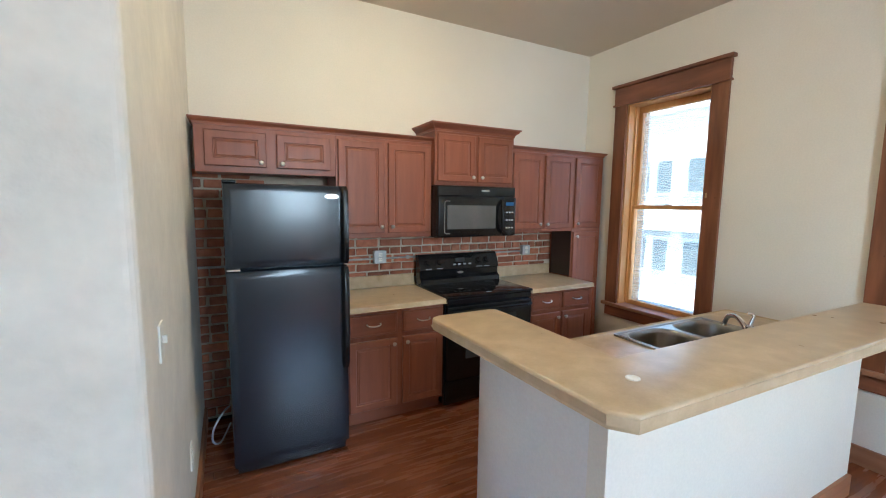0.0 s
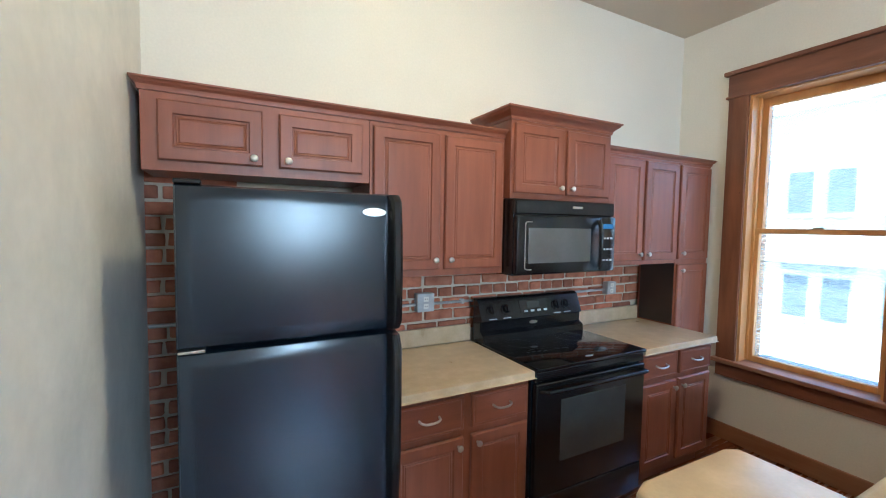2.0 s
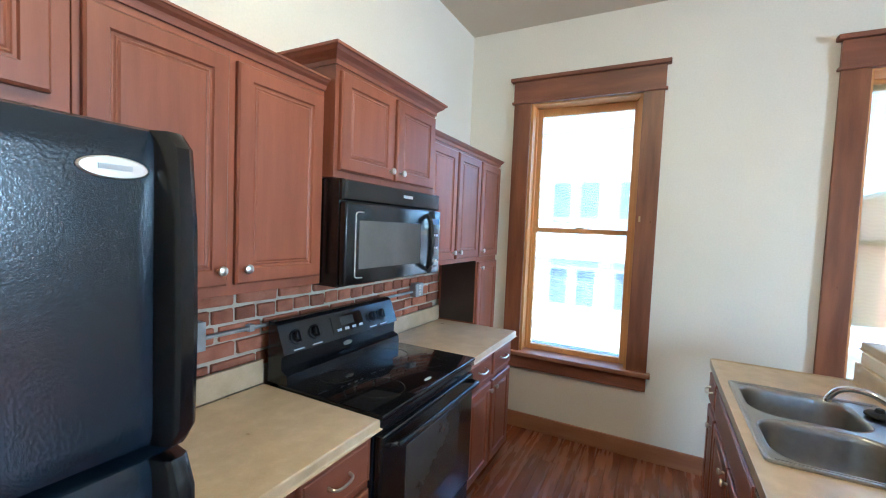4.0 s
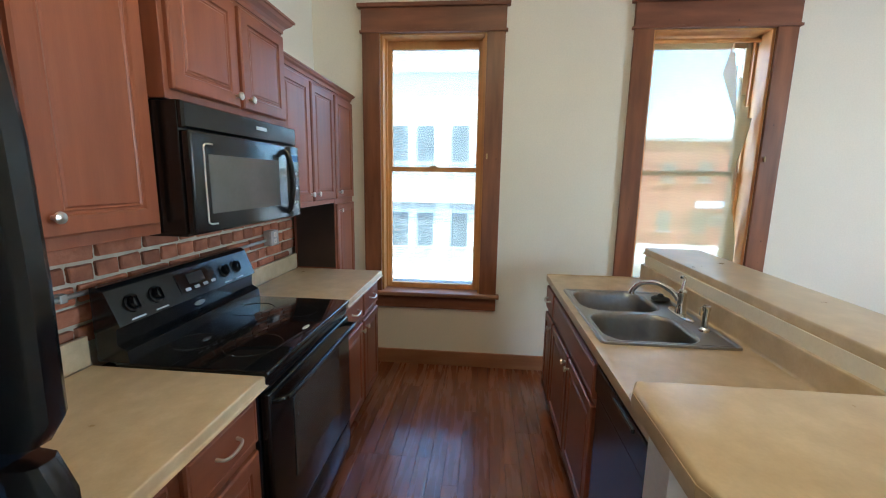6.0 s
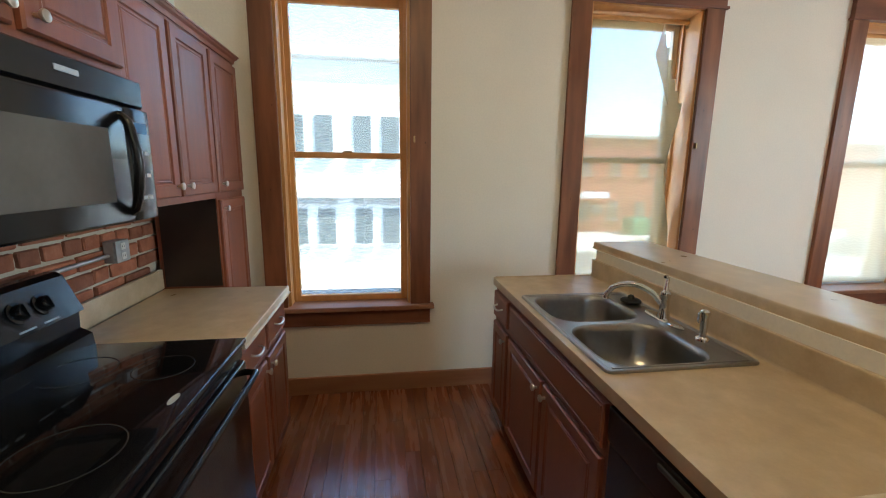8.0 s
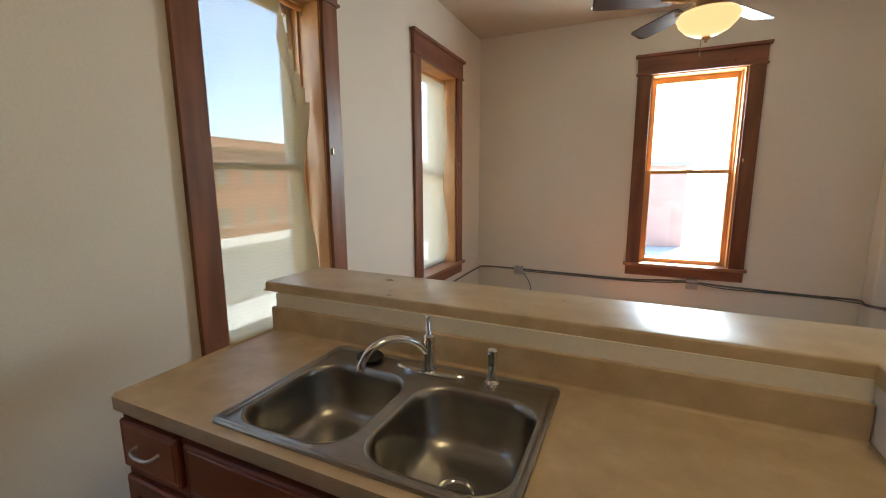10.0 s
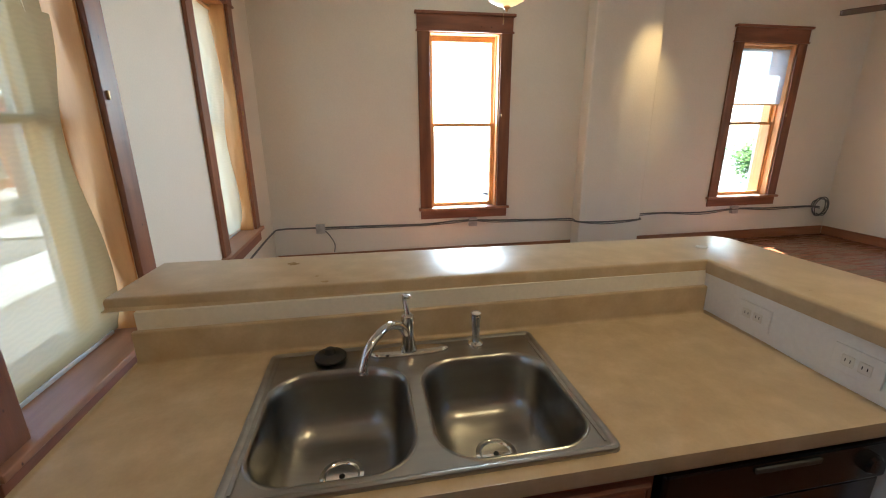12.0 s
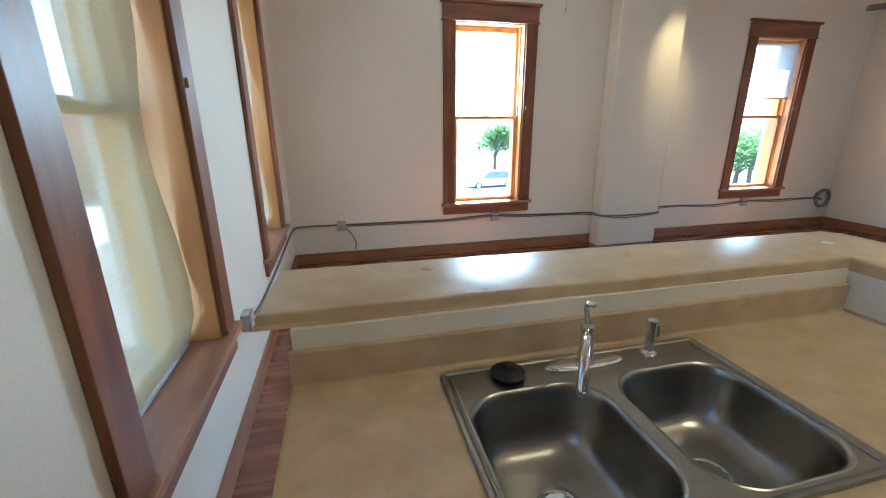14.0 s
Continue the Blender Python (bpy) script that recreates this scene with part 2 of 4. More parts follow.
def box(bm, x0, x1, y0, y1, z0, z1, bevel=0.0, seg=2):
    x0, x1, y0, y1, z0, z1 = min(x0, x1), max(x0, x1), min(y0, y1), max(y0, y1), min(z0, z1), max(z0, z1)
    v = [bm.verts.new((x, y, z)) for x in (x0, x1) for y in (y0, y1) for z in (z0, z1)]
    fs = [bm.faces.new([v[i] for i in q]) for q in ((0, 1, 3, 2), (4, 6, 7, 5), (0, 4, 5, 1), (2, 3, 7, 6), (0, 2, 6, 4), (1, 5, 7, 3))]
    if bevel:
        es = list({e for f in fs for e in f.edges})
        bmesh.ops.bevel(bm, geom=es, offset=bevel, segments=seg, profile=0.5, affect="EDGES")
    return bm


def B(*a, **k):
    return box(bmesh.new(), *a, **k)


def loft(bm, rings, cap0=True, cap1=True, closed=True):
    vs = [[bm.verts.new(p) for p in r] for r in rings]
    for a, b in zip(vs, vs[1:]):
        for i in range(len(a) if closed else len(a) - 1):
            j = (i + 1) % len(a)
            bm.faces.new((a[i], a[j], b[j], b[i]))
    if cap0:
        bm.faces.new(vs[0])
    if cap1:
        bm.faces.new(vs[-1])
    return bm


def lathe(profile, at, axis="z", n=20):
    """Turned shape: (radius, height) pairs about an axis through at."""
    rings = []
    for r, h in profile:
        ring = []
        for k in range(n):
            a = 2 * math.pi * k / n
            c, s = r * math.cos(a), r * math.sin(a)
            p = {"z": (c, s, h), "y": (c, h, s), "x": (h, c, s)}[axis]
            ring.append(Vector(at) + Vector(p))
        rings.append(ring)
    return loft(bmesh.new(), rings)


def tube(points, r, n=10, bm=None, steps=6):
    """A round tube along a smooth line through points; r may be a list."""
    ps = [Vector(p) for p in points]
    fine = []
    rad = r if isinstance(r, (list, tuple)) else [r] * len(ps)
    rr = []
    for i in range(len(ps) - 1):
        p0, p1, p2, p3 = ps[max(i - 1, 0)], ps[i], ps[i + 1], ps[min(i + 2, len(ps) - 1)]
        for k in range(steps):
            t = k / steps
            fine.append(0.5 * (2 * p1 + (p2 - p0) * t + (2 * p0 - 5 * p1 + 4 * p2 - p3) * t * t + (3 * p1 - p0 - 3 * p2 + p3) * t ** 3))
            rr.append(rad[i] * (1 - t) + rad[i + 1] * t)
    fine.append(ps[-1])
    rr.append(rad[-1])
    rings, up = [], None
    for i, p in enumerate(fine):
        d = (fine[min(i + 1, len(fine) - 1)] - fine[max(i - 1, 0)]).normalized()
        if up is None:
            up = d.orthogonal().normalized()
        up = (up - d * up.dot(d)).normalized()
        side = d.cross(up)
        rings.append([p + rr[i] * (math.cos(2 * math.pi * k / n) * up + math.sin(2 * math.pi * k / n) * side) for k in range(n)])
    return loft(bm or bmesh.new(), rings)


def rrect(x0, x1, y0, y1, r, z, n=6):
    pts = []
    for cx, cy, a0 in ((x1 - r, y1 - r, 0), (x0 + r, y1 - r, 90), (x0 + r, y0 + r, 180), (x1 - r, y0 + r, 270)):
        for k in range(n + 1):
            a = radians(a0 + 90 * k / n)
            pts.append((cx + r * math.cos(a), cy + r * math.sin(a), z))
    return pts


def plate(outer, holes, z0, z1, edge=0.006):
    """A slab with softened upper edge and holes; outlines are lists of (x, y)."""
    bm = bmesh.new()

    def ring(pts, z):
        return [bm.verts.new((p[0], p[1], z)) for p in pts]

    loops = [(outer, True)] + [(h, False) for h in holes]
    for z in (z0, z1):
        es = []
        for pts, out in loops:
            vs = ring(pts, z)
            for i in range(len(vs)):
                es.append(bm.edges.new((vs[i], vs[(i + 1) % len(vs)])))
        bmesh.ops.triangle_fill(bm, use_beauty=True, edges=es)
    for pts, out in loops:
        a, b = ring(pts, z0), ring(pts, z1)
        for i in range(len(a)):
            j = (i + 1) % len(a)
            bm.faces.new((a[i], a[j], b[j], b[i]))
    bmesh.ops.remove_doubles(bm, verts=bm.verts, dist=0.0001)
    if edge:
        bm.normal_update()
        es = [e for e in bm.edges if len(e.link_faces) == 2 and abs(e.verts[0].co.z - e.verts[1].co.z) < 1e-6
              and abs(abs(e.link_faces[0].normal.z) - abs(e.link_faces[1].normal.z)) > 0.5]
        bmesh.ops.bevel(bm, geom=es, offset=edge, segments=3, profile=0.5, affect="EDGES")
    return bm


# ---- the large structure ----
CZ = 3.25
AX, SY, WX = 0.0, -6.25, -8.0
OPEN_E = [(-0.935, 0.405), (-2.93, 0.41), (-5.05, 0.42)]
OPEN_S = [(-2.33, 0.42), (-6.43, 0.42)]
Z0, Z1 = 0.635, 2.645


def wall_with(name, axis, at, a0, a1, openings, thick, label, material):
    """A wall along one axis, cut by openings; outward is + for x and - for y."""
    bm = bmesh.new()
    cuts = sorted((c - h, c + h) for c, h in openings)

    def slab(p, q, z0, z1):
        if axis == "x":
            box(bm, at, at + thick, p, q, z0, z1)
        else:
            box(bm, p, q, at - thick, at, z0, z1)

    prev = a0
    for p, q in cuts:
        slab(prev, p, 0, CZ)
        slab(p, q, 0, Z0)
        slab(p, q, Z1, CZ)
        prev = q
    slab(prev, a1, 0, CZ)
    return solo(name, bm, material, label, "wall", "structure")


wall_with("wall_east", "x", 0.0, SY - 0.35, 0.35, OPEN_E, 0.35, "cream painted plaster wall with three tall windows", PAINT)
wall_with("wall_south", "y", SY, WX - 0.2, 0.0, OPEN_S, 0.35, "cream painted plaster wall with two windows", PAINT)
bm = B(-3.95, 0.0, 0.03, 0.30, 0, 2.16)
wall_n = solo("wall_north", bm, MORTAR, "old brick kitchen wall behind the cabinets", "wall", "structure")
solo("wall_north_upper", B(-3.95, 0.0, 0.0, 0.30, 2.16, CZ), PAINT, "cream painted plaster above the kitchen cabinets", "wall", "structure")
nose = [(-3.77 - 0.03 + 0.03 * math.sin(a), -2.15 + 0.03 - 0.03 * math.cos(a)) for a in (0, 0.4, 0.8, 1.2, math.pi / 2)]
bm = plate([(WX, -2.15), *nose, (-3.77, 0.0), (-3.95, 0.0), (-3.95, -1.95), (WX, -1.95)], [], 0.0, CZ, 0.0)
solo("wall_kitchen_side", bm, PLASTER, "rough skimmed plaster wall turning a corner beside the fridge", "wall", "structure")
bm = bmesh.new()
# The gap in this wall is the opening of the added, unseen window.
for p, q, za, zb in ((SY, -3.46, 0, CZ), (-3.46, -2.62, 0, Z0), (-3.46, -2.62, Z1, CZ), (-2.62, -1.95, 0, CZ)):
    box(bm, WX - 0.2, WX, p, q, za, zb)
solo("wall_west", bm, PAINT, "cream painted end wall of the living room", "wall", "structure")
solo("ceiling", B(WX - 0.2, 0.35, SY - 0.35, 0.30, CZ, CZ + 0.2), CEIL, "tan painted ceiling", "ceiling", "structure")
pil = B(-4.70, -3.82, SY, -6.05, 0, CZ, bevel=0.015)
solo("wall_pilaster", pil, PAINT, "cream plastered chimney breast on the wall", "wall", "structure")


def base_run(name, x0, x1, y0, y1, label="amber stained wooden baseboard"):
    bm = B(x0, x1, y0, y1, 0.0, 0.125, bevel=0.004)
    solo(name, bm, BASEM, label, "baseboard", "structure")


base_run("baseboard_east", -0.02, 0.0, SY + 0.02, 0.0)
base_run("baseboard_south", -3.82, -0.02, SY, SY + 0.02)
base_run("baseboard_south_far", WX + 0.02, -4.70, SY, SY + 0.02)
base_run("baseboard_west", WX, WX + 0.02, SY + 0.02, -2.15)
base_run("baseboard_side", -3.77, -3.75, -2.15, -0.03)
base_run("baseboard_hall", WX + 0.02, -3.75, -2.17, -2.15)


# ---- windows ----
def window(name, m, half, label, cloth=""):
    """A double-hung window in its own axes: x to the side, y outwards, z up."""
    w = new(name)
    w.matrix_world = m
    LOC[w] = Vector((0, 0, 0))
    tagged(w, label, "window", "", "structure")
    a = half
    cw = 0.135
    dp = 0.065 if cloth in ("sheer", "roller") else 0.0
    for s, o in ((-1, -a), (1, a)):
        part("casing", B(o, o + s * cw, -0.028, 0.0, Z0 + 0.004, Z1, bevel=0.003), TRIM, w)
        part("jamb", B(o, o - s * 0.018, 0.0, 0.30, Z0, Z1), SASH, w)
        part("stop", B(o - s * 0.018, o - s * 0.034, 0.085 + dp, 0.10 + dp, Z0 + 0.02, Z1 - 0.018), SASH, w)
    bm = B(-a - cw - 0.004, a + cw + 0.004, -0.034, 0.0, Z1, Z1 + 0.165, bevel=0.003)
    box(bm, -a - cw - 0.016, a + cw + 0.016, -0.044, 0.0, Z1 - 0.008, Z1 + 0.01, bevel=0.003)
    box(bm, -a - cw - 0.03, a + cw + 0.03, -0.058, 0.0, Z1 + 0.165, Z1 + 0.195, bevel=0.006)
    part("head_casing", bm, TRIMH, w)
    part("stool", B(-a - cw - 0.025, a + cw + 0.025, -0.06, 0.14 + dp, Z0 - 0.028, Z0 + 0.004, bevel=0.006), STOOLM, w)
    part("apron", B(-a - cw, a + cw, -0.024, 0.0, Z0 - 0.135, Z0 - 0.028, bevel=0.003), TRIMH, w)
    part("head_jamb", B(-a, a, 0.0, 0.30, Z1 - 0.018, Z1), SASH, w)
    mid = 1.635

    def sash(nm, y0, y1, z0, z1, lower, top):
        bm = bmesh.new()
        b = a - 0.018
        st = 0.042
        box(bm, -b, -b + st, y0, y1, z0, z1, bevel=0.003)
        box(bm, b - st, b, y0, y1, z0, z1, bevel=0.003)
        box(bm, -b + st, b - st, y0, y1, z0, z0 + lower, bevel=0.003)
        box(bm, -b + st, b - st, y0, y1, z1 - top, z1, bevel=0.003)
        # Cream wood for sashes behind sheer or roller cloth, amber for the rest.
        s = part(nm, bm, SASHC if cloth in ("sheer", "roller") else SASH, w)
        g = part("pane", B(-b + st, b - st, (y0 + y1) / 2 - 0.002, (y0 + y1) / 2 + 0.002, z0 + lower, z1 - top), GLASS, s)
        g.visible_shadow = False
        return s

    sash("lower_sash", 0.10 + dp, 0.14 + dp, Z0 + 0.0045, mid + 0.02, 0.042, 0.038)
    sash("upper_sash", 0.145 + dp, 0.185 + dp, mid - 0.018, Z1 - 0.018, 0.038, 0.06)
    part("sash_lock", B(-0.03, 0.03, 0.105 + dp, 0.135 + dp, mid + 0.0205, mid + 0.032, bevel=0.003), BRASS, w)
    part("shade_hook", B(a + 0.02, a + 0.032, -0.04, -0.0275, 1.72, 1.76, bevel=0.003), BRASS, w)
    part("outer_sill", B(-a, a, 0.1405 + dp, 0.40, Z0 - 0.03, Z0 + 0.003), CONC, w)
    if cloth:
        z_lo = {"sheer": Z0 + 0.012, "plain": Z0 + 0.012, "roller": Z0 + 0.012, "half": 1.88}[cloth]
        sh = new("roller_shade" if cloth != "sheer" else "sheer_shade")
        sh.matrix_world = m
        LOC[sh] = Vector((0, 0, 0))
        tagged(sh, {"sheer": "sheer cream solar shade with a wavy loose edge", "roller": "cream translucent roller shade, pulled down", "plain": "sheer pale solar screen outside the sash",
                    "half": "grey translucent roller shade, half down"}[cloth], "window shade")
        yb = 0.198 if cloth == "plain" else 0.058 + dp
        part("roller_tube", tube([(-a + 0.02, yb, Z1 - 0.05), (a - 0.02, yb, Z1 - 0.05)], 0.009 if cloth == "plain" else 0.016, 12), SASH, sh, "", True)
        for s in (-1, 1):
            part("bracket", B(s * (a - 0.018), s * (a - 0.022), yb - 0.01, yb + 0.03, Z1 - 0.085, Z1 - 0.02, bevel=0.001), BRASS, sh)
        nu, nz = 26, 46
        rings = []
        for i in range(nz + 1):
            t = i / nz
            z = Z1 - 0.05 + (z_lo - Z1 + 0.05) * t
            row = []
            for k in range(nu + 1):
                u = k / nu
                x = -a + 0.022 + (2 * a - 0.044) * u
                y = yb + 0.003 * math.sin(9 * u + 4 * t)
                if cloth not in ("half", "plain"):
                    loose = max(0.0, (u - 0.72) / 0.28) ** 1.5 * min(1.0, 0.15 + t * 2.0)
                    y -= loose * 0.045 * (0.6 + 0.4 * math.sin(9.5 * t - 0.9)) * (1.0 if t < 0.93 else (1 - t) / 0.07)
                    x -= loose * (0.035 + 0.035 * math.sin(11 * t + 2.2)) * (1.0 if t < 0.9 else (1 - t) / 0.1)
                row.append((x, y, z))
            rings.append(row)
        if cloth == "sheer":
            body = loft(bmesh.new(), rings, False, False, False)
            # the torn upper corner hangs folded over
            gone = [f for f in body.faces if f.calc_center_median().x > a - 0.22 and f.calc_center_median().z > 1.95 + (a - f.calc_center_median().x) * 2.9]
            bmesh.ops.delete(body, geom=gone, context="FACES")
            c = part("cloth", body, SCREEN, sh, "", True)
            fold = bmesh.new()
            fold.faces.new([fold.verts.new(p) for p in ((a - 0.20, yb - 0.003, Z1 - 0.06), (a - 0.27, yb - 0.03, 2.36), (a - 0.12, yb - 0.012, 2.02), (a - 0.16, yb - 0.006, 2.40))])
            part("folded_corner", fold, CLOTH, sh)
        else:
            part("cloth", loft(bmesh.new(), rings, False, False, False), {"roller": CLOTH, "half": GREYCLOTH, "plain": SHEER}[cloth], sh, "", True)
        part("hem_bar", B(-a + 0.03, a - 0.03 - (0.04 if cloth == "sheer" else 0), yb - 0.007, yb + 0.007, z_lo - 0.006, z_lo + 0.012, bevel=0.003), GREY if cloth != "half" else SASH, sh)
    return w


def face_e(y):
    return Matrix(((0, 1, 0, 0), (-1, 0, 0, y), (0, 0, 1, 0), (0, 0, 0, 1)))


def face_s(x):
    return Matrix(((-1, 0, 0, x), (0, -1, 0, SY), (0, 0, 1, 0), (0, 0, 0, 1)))


window("window_1", face_e(OPEN_E[0][0]), OPEN_E[0][1], "tall double-hung window in dark stained casing by the range", "plain")
window("window_2", face_e(OPEN_E[1][0]), OPEN_E[1][1], "tall double-hung window in stained casing behind the sink", "sheer")
window("window_3", face_e(OPEN_E[2][0]), OPEN_E[2][1], "tall double-hung window with a drawn cream shade", "roller")
window("window_4", face_s(OPEN_S[0][0]), OPEN_S[0][1], "bare double-hung window under the ceiling fan")
# Unseen window, added so that more daylight comes from the west.
window("added_window", Matrix(((0, -1, 0, WX), (1, 0, 0, -3.04), (0, 0, 1, 0), (0, 0, 0, 1))), 0.42, "unseen double-hung window added in the end wall for daylight")
window("window_5", face_s(OPEN_S[1][0]), OPEN_S[1][1], "double-hung window with a half-lowered grey shade", "half")


# ---- kitchen cabinets ----
def ring_xz(x0, x1, z0, z1, y, o):
    return [(x0 + o, y, z0 + o), (x1 - o, y, z0 + o), (x1 - o, y, z1 - o), (x0 + o, y, z1 - o)]


def panel_bm(x0, x1, z0, z1, y, s, flat=False):
    """A raised-panel front whose back lies at y; s is the way that it faces along y."""
    if flat:
        prof = [(0, 0), (0, 0.013), (0.006, 0.019), (0.016, 0.019), (0.020, 0.0165), (0.026, 0.0195)]
    else:
        prof = [(0, 0), (0, 0.013), (0.006, 0.019), (0.050, 0.019), (0.054, 0.0125), (0.060, 0.0125), (0.064, 0.0155), (0.069, 0.0135), (0.074, 0.0165), (0.098, 0.0172)]
    lim = min(x1 - x0, z1 - z0) / 2 - 0.012
    prof = [(min(o, lim * o / 0.098 if lim < 0.098 else o), d) for o, d in prof]
    return loft(bmesh.new(), [ring_xz(x0, x1, z0, z1, y + s * d, o) for o, d in prof])


def knob(at, s, parent):
    prof = [(0.006, 0), (0.006, 0.012), (0.012, 0.016), (0.0155, 0.021), (0.0145, 0.026), (0.008, 0.029), (0.001, 0.030)]
    return part("knob", lathe([(r, s * h) for r, h in prof], at, "y", 14), NICKEL, parent, "satin nickel knob", True)


def pull(x, y, z, s, parent):
    pts = [(x - 0.05, y, z + 0.004), (x - 0.045, y + s * 0.022, z), (x - 0.02, y + s * 0.028, z - 0.006), (x + 0.02, y + s * 0.028, z - 0.006),
           (x + 0.045, y + s * 0.022, z), (x + 0.05, y, z + 0.004)]
    return part("handle", tube(pts, [0.006, 0.005, 0.0055, 0.0055, 0.005, 0.006], 8), NICKEL, parent, "arched satin nickel pull", True)


def door(x0, x1, z0, z1, y, s, parent, knob_at=None):
    d = part("door", panel_bm(x0, x1, z0, z1, y + s * 0.001, s), CHERRY, parent)
    if knob_at:
        knob((knob_at[0], y + s * 0.02, knob_at[1]), s, d)
    return d


def drawer(x0, x1, z0, z1, y, s, parent, handle=True):
    d = part("drawer", panel_bm(x0, x1, z0, z1, y + s * 0.001, s, True), CHERRYH, parent)
    if handle:
        pull((x0 + x1) / 2, y + s * 0.019, (z0 + z1) / 2 + 0.005, s, d)
    return d


def crown(x0, x1, y_back, y, z, h, out, parent, ends=(True, True)):
    prof = [(0.0, 0), (0.006, 0.0), (0.008, 0.25), (0.35 * out, 0.42), (0.7 * out, 0.62), (0.85 * out, 0.8), (out, 0.84), (out, 1.0)]
    rings = []
    for o, t in prof:
        l, r = (o if ends[0] else 0.001), (o if ends[1] else 0.001)
        rings.append([(x0 - l, y_back, z + h * t), (x0 - l, y - o, z + h * t), (x1 + r, y - o, z + h * t), (x1 + r, y_back, z + h * t)])
    part("crown", loft(bmesh.new(), rings), CHERRYH, parent, "dark moulded crown")


def upper(x0, x1, z0, z1, y, label, doors, ckw=None):
    c = thing("wall_cabinet", ((x0 + x1) / 2, -0.1, z0), label, "cabinet", "wall cabinets over the counter")
    part("body", B(x0, x1, y, 0.0, z0, z1, bevel=0.002), CHERRY, c)
    for d in doors:
        door(*d[:4], y, -1, c, d[4])
    if ckw:
        crown(x0, x1, 0.0, y, z1, *ckw[:2], c, ckw[2])
    return c


UY = -0.305
upper(-3.735, -2.842, 1.835, 2.135, UY, "low cherry cabinet with two doors over the fridge",
      [(-3.68, -3.31, 1.875, 2.105, (-3.345, 1.905)), (-3.245, -2.88, 1.875, 2.105, (-3.21, 1.905))], (0.045, 0.03, (True, False)))
upper(-2.840, -2.052, 1.375, 2.135, UY, "two-door cherry wall cabinet beside the microwave",
      [(-2.825, -2.465, 1.41, 2.11, (-2.495, 1.46)), (-2.435, -2.07, 1.41, 2.11, (-2.405, 1.46))], (0.045, 0.03, (False, False)))
upper(-2.050, -1.262, 1.80, 2.235, -0.36, "taller two-door cherry cabinet above the microwave",
      [(-2.03, -1.67, 1.83, 2.215, (-1.70, 1.87)), (-1.642, -1.282, 1.83, 2.215, (-1.61, 1.87))], (0.065, 0.05, (True, True)))
upper(-1.260, -0.462, 1.385, 2.135, UY, "two-door cherry wall cabinet near the window",
      [(-1.225, -0.868, 1.415, 2.115, (-0.90, 1.46)), (-0.84, -0.475, 1.415, 2.115, (-0.81, 1.46))], (0.045, 0.03, (False, False)))
pan = thing("pantry_cabinet", (-0.25, -0.15, 0), "narrow floor-to-top cherry pantry cabinet by the window", "cabinet")
part("body", B(-0.460, -0.06, UY, 0.0, 0.0, 2.135, bevel=0.002), CHERRY, pan)
door(-0.445, -0.075, 1.415, 2.115, UY, -1, pan, (-0.41, 1.46))
door(-0.445, -0.075, 0.12, 1.375, UY, -1, pan, (-0.41, 1.33))
# Thin dark sheet: shade beside the wall cabinet, painted onto the cherry side.
part("side_panel", B(-0.4635, -0.4605, UY + 0.004, -0.021, 0.918, 1.383), SIDESHADE, pan, "thin dark sheet for the shaded pantry side")
crown(-0.460, -0.06, 0.0, UY, 2.135, 0.045, 0.03, pan, (False, True))

BY = -0.60


def base(x0, x1, y_back, y, s, label, fronts, group="base cabinets under the counter"):
    c = thing("base_cabinet", ((x0 + x1) / 2, (y + y_back) / 2, 0), label, "cabinet", group)
    bm = B(x0, x1, y_back, y, 0.10, 0.874, bevel=0.002)
    part("body", bm, CHERRY, c)
    part("toe_kick", B(x0 + 0.002, x1 - 0.002, y_back, y - s * 0.06, 0.0, 0.10), CHERRYH, c)
    for f in fronts:
        if f[0] == "drawer":
            drawer(*f[1:5], y, s, c, f[5])
        else:
            door(*f[1:5], y, s, c, f[5])
    return c


base(-2.86, -2.082, -0.02, BY, -1, "cherry base cabinet with two drawers over two doors",
     [("drawer", -2.84, -2.475, 0.685, 0.845, True), ("drawer", -2.43, -2.095, 0.685, 0.845, True),
      ("door", -2.84, -2.475, 0.125, 0.65, (-2.505, 0.61)), ("door", -2.43, -2.095, 0.125, 0.65, (-2.40, 0.61))])
base(-1.222, -0.485, -0.02, BY, -1, "cherry base cabinet between the range and the window",
     [("drawer", -1.205, -0.868, 0.70, 0.85, True), ("drawer", -0.838, -0.50, 0.70, 0.85, True),
      ("door", -1.205, -0.868, 0.125, 0.665, (-0.90, 0.62)), ("door", -0.838, -0.50, 0.125, 0.665, (-0.81, 0.62))])


def counter(name, outer, holes, label):
    c = thing(name, (outer[0][0], outer[0][1], 0.874), label, "countertop")
    part("slab", plate(outer, holes, 0.8755, 0.914, 0.009), LAM, c, "", True)
    return c


c1 = counter("countertop", [(-2.87, -0.02), (-2.87, -0.645), (-2.079, -0.645), (-2.079, -0.02)], [], "beige laminate countertop with backsplash beside the fridge")
part("backsplash", B(-2.87, -2.079, -0.02, 0.0, 0.914, 1.018, bevel=0.003), LAM, c1)
c2 = counter("countertop", [(-1.224, -0.02), (-1.224, -0.645), (-0.478, -0.645), (-0.478, -0.02)], [], "beige laminate countertop with backsplash by the window")
part("backsplash", B(-1.224, -0.478, -0.02, 0.0, 0.914, 1.018, bevel=0.003), LAM, c2)

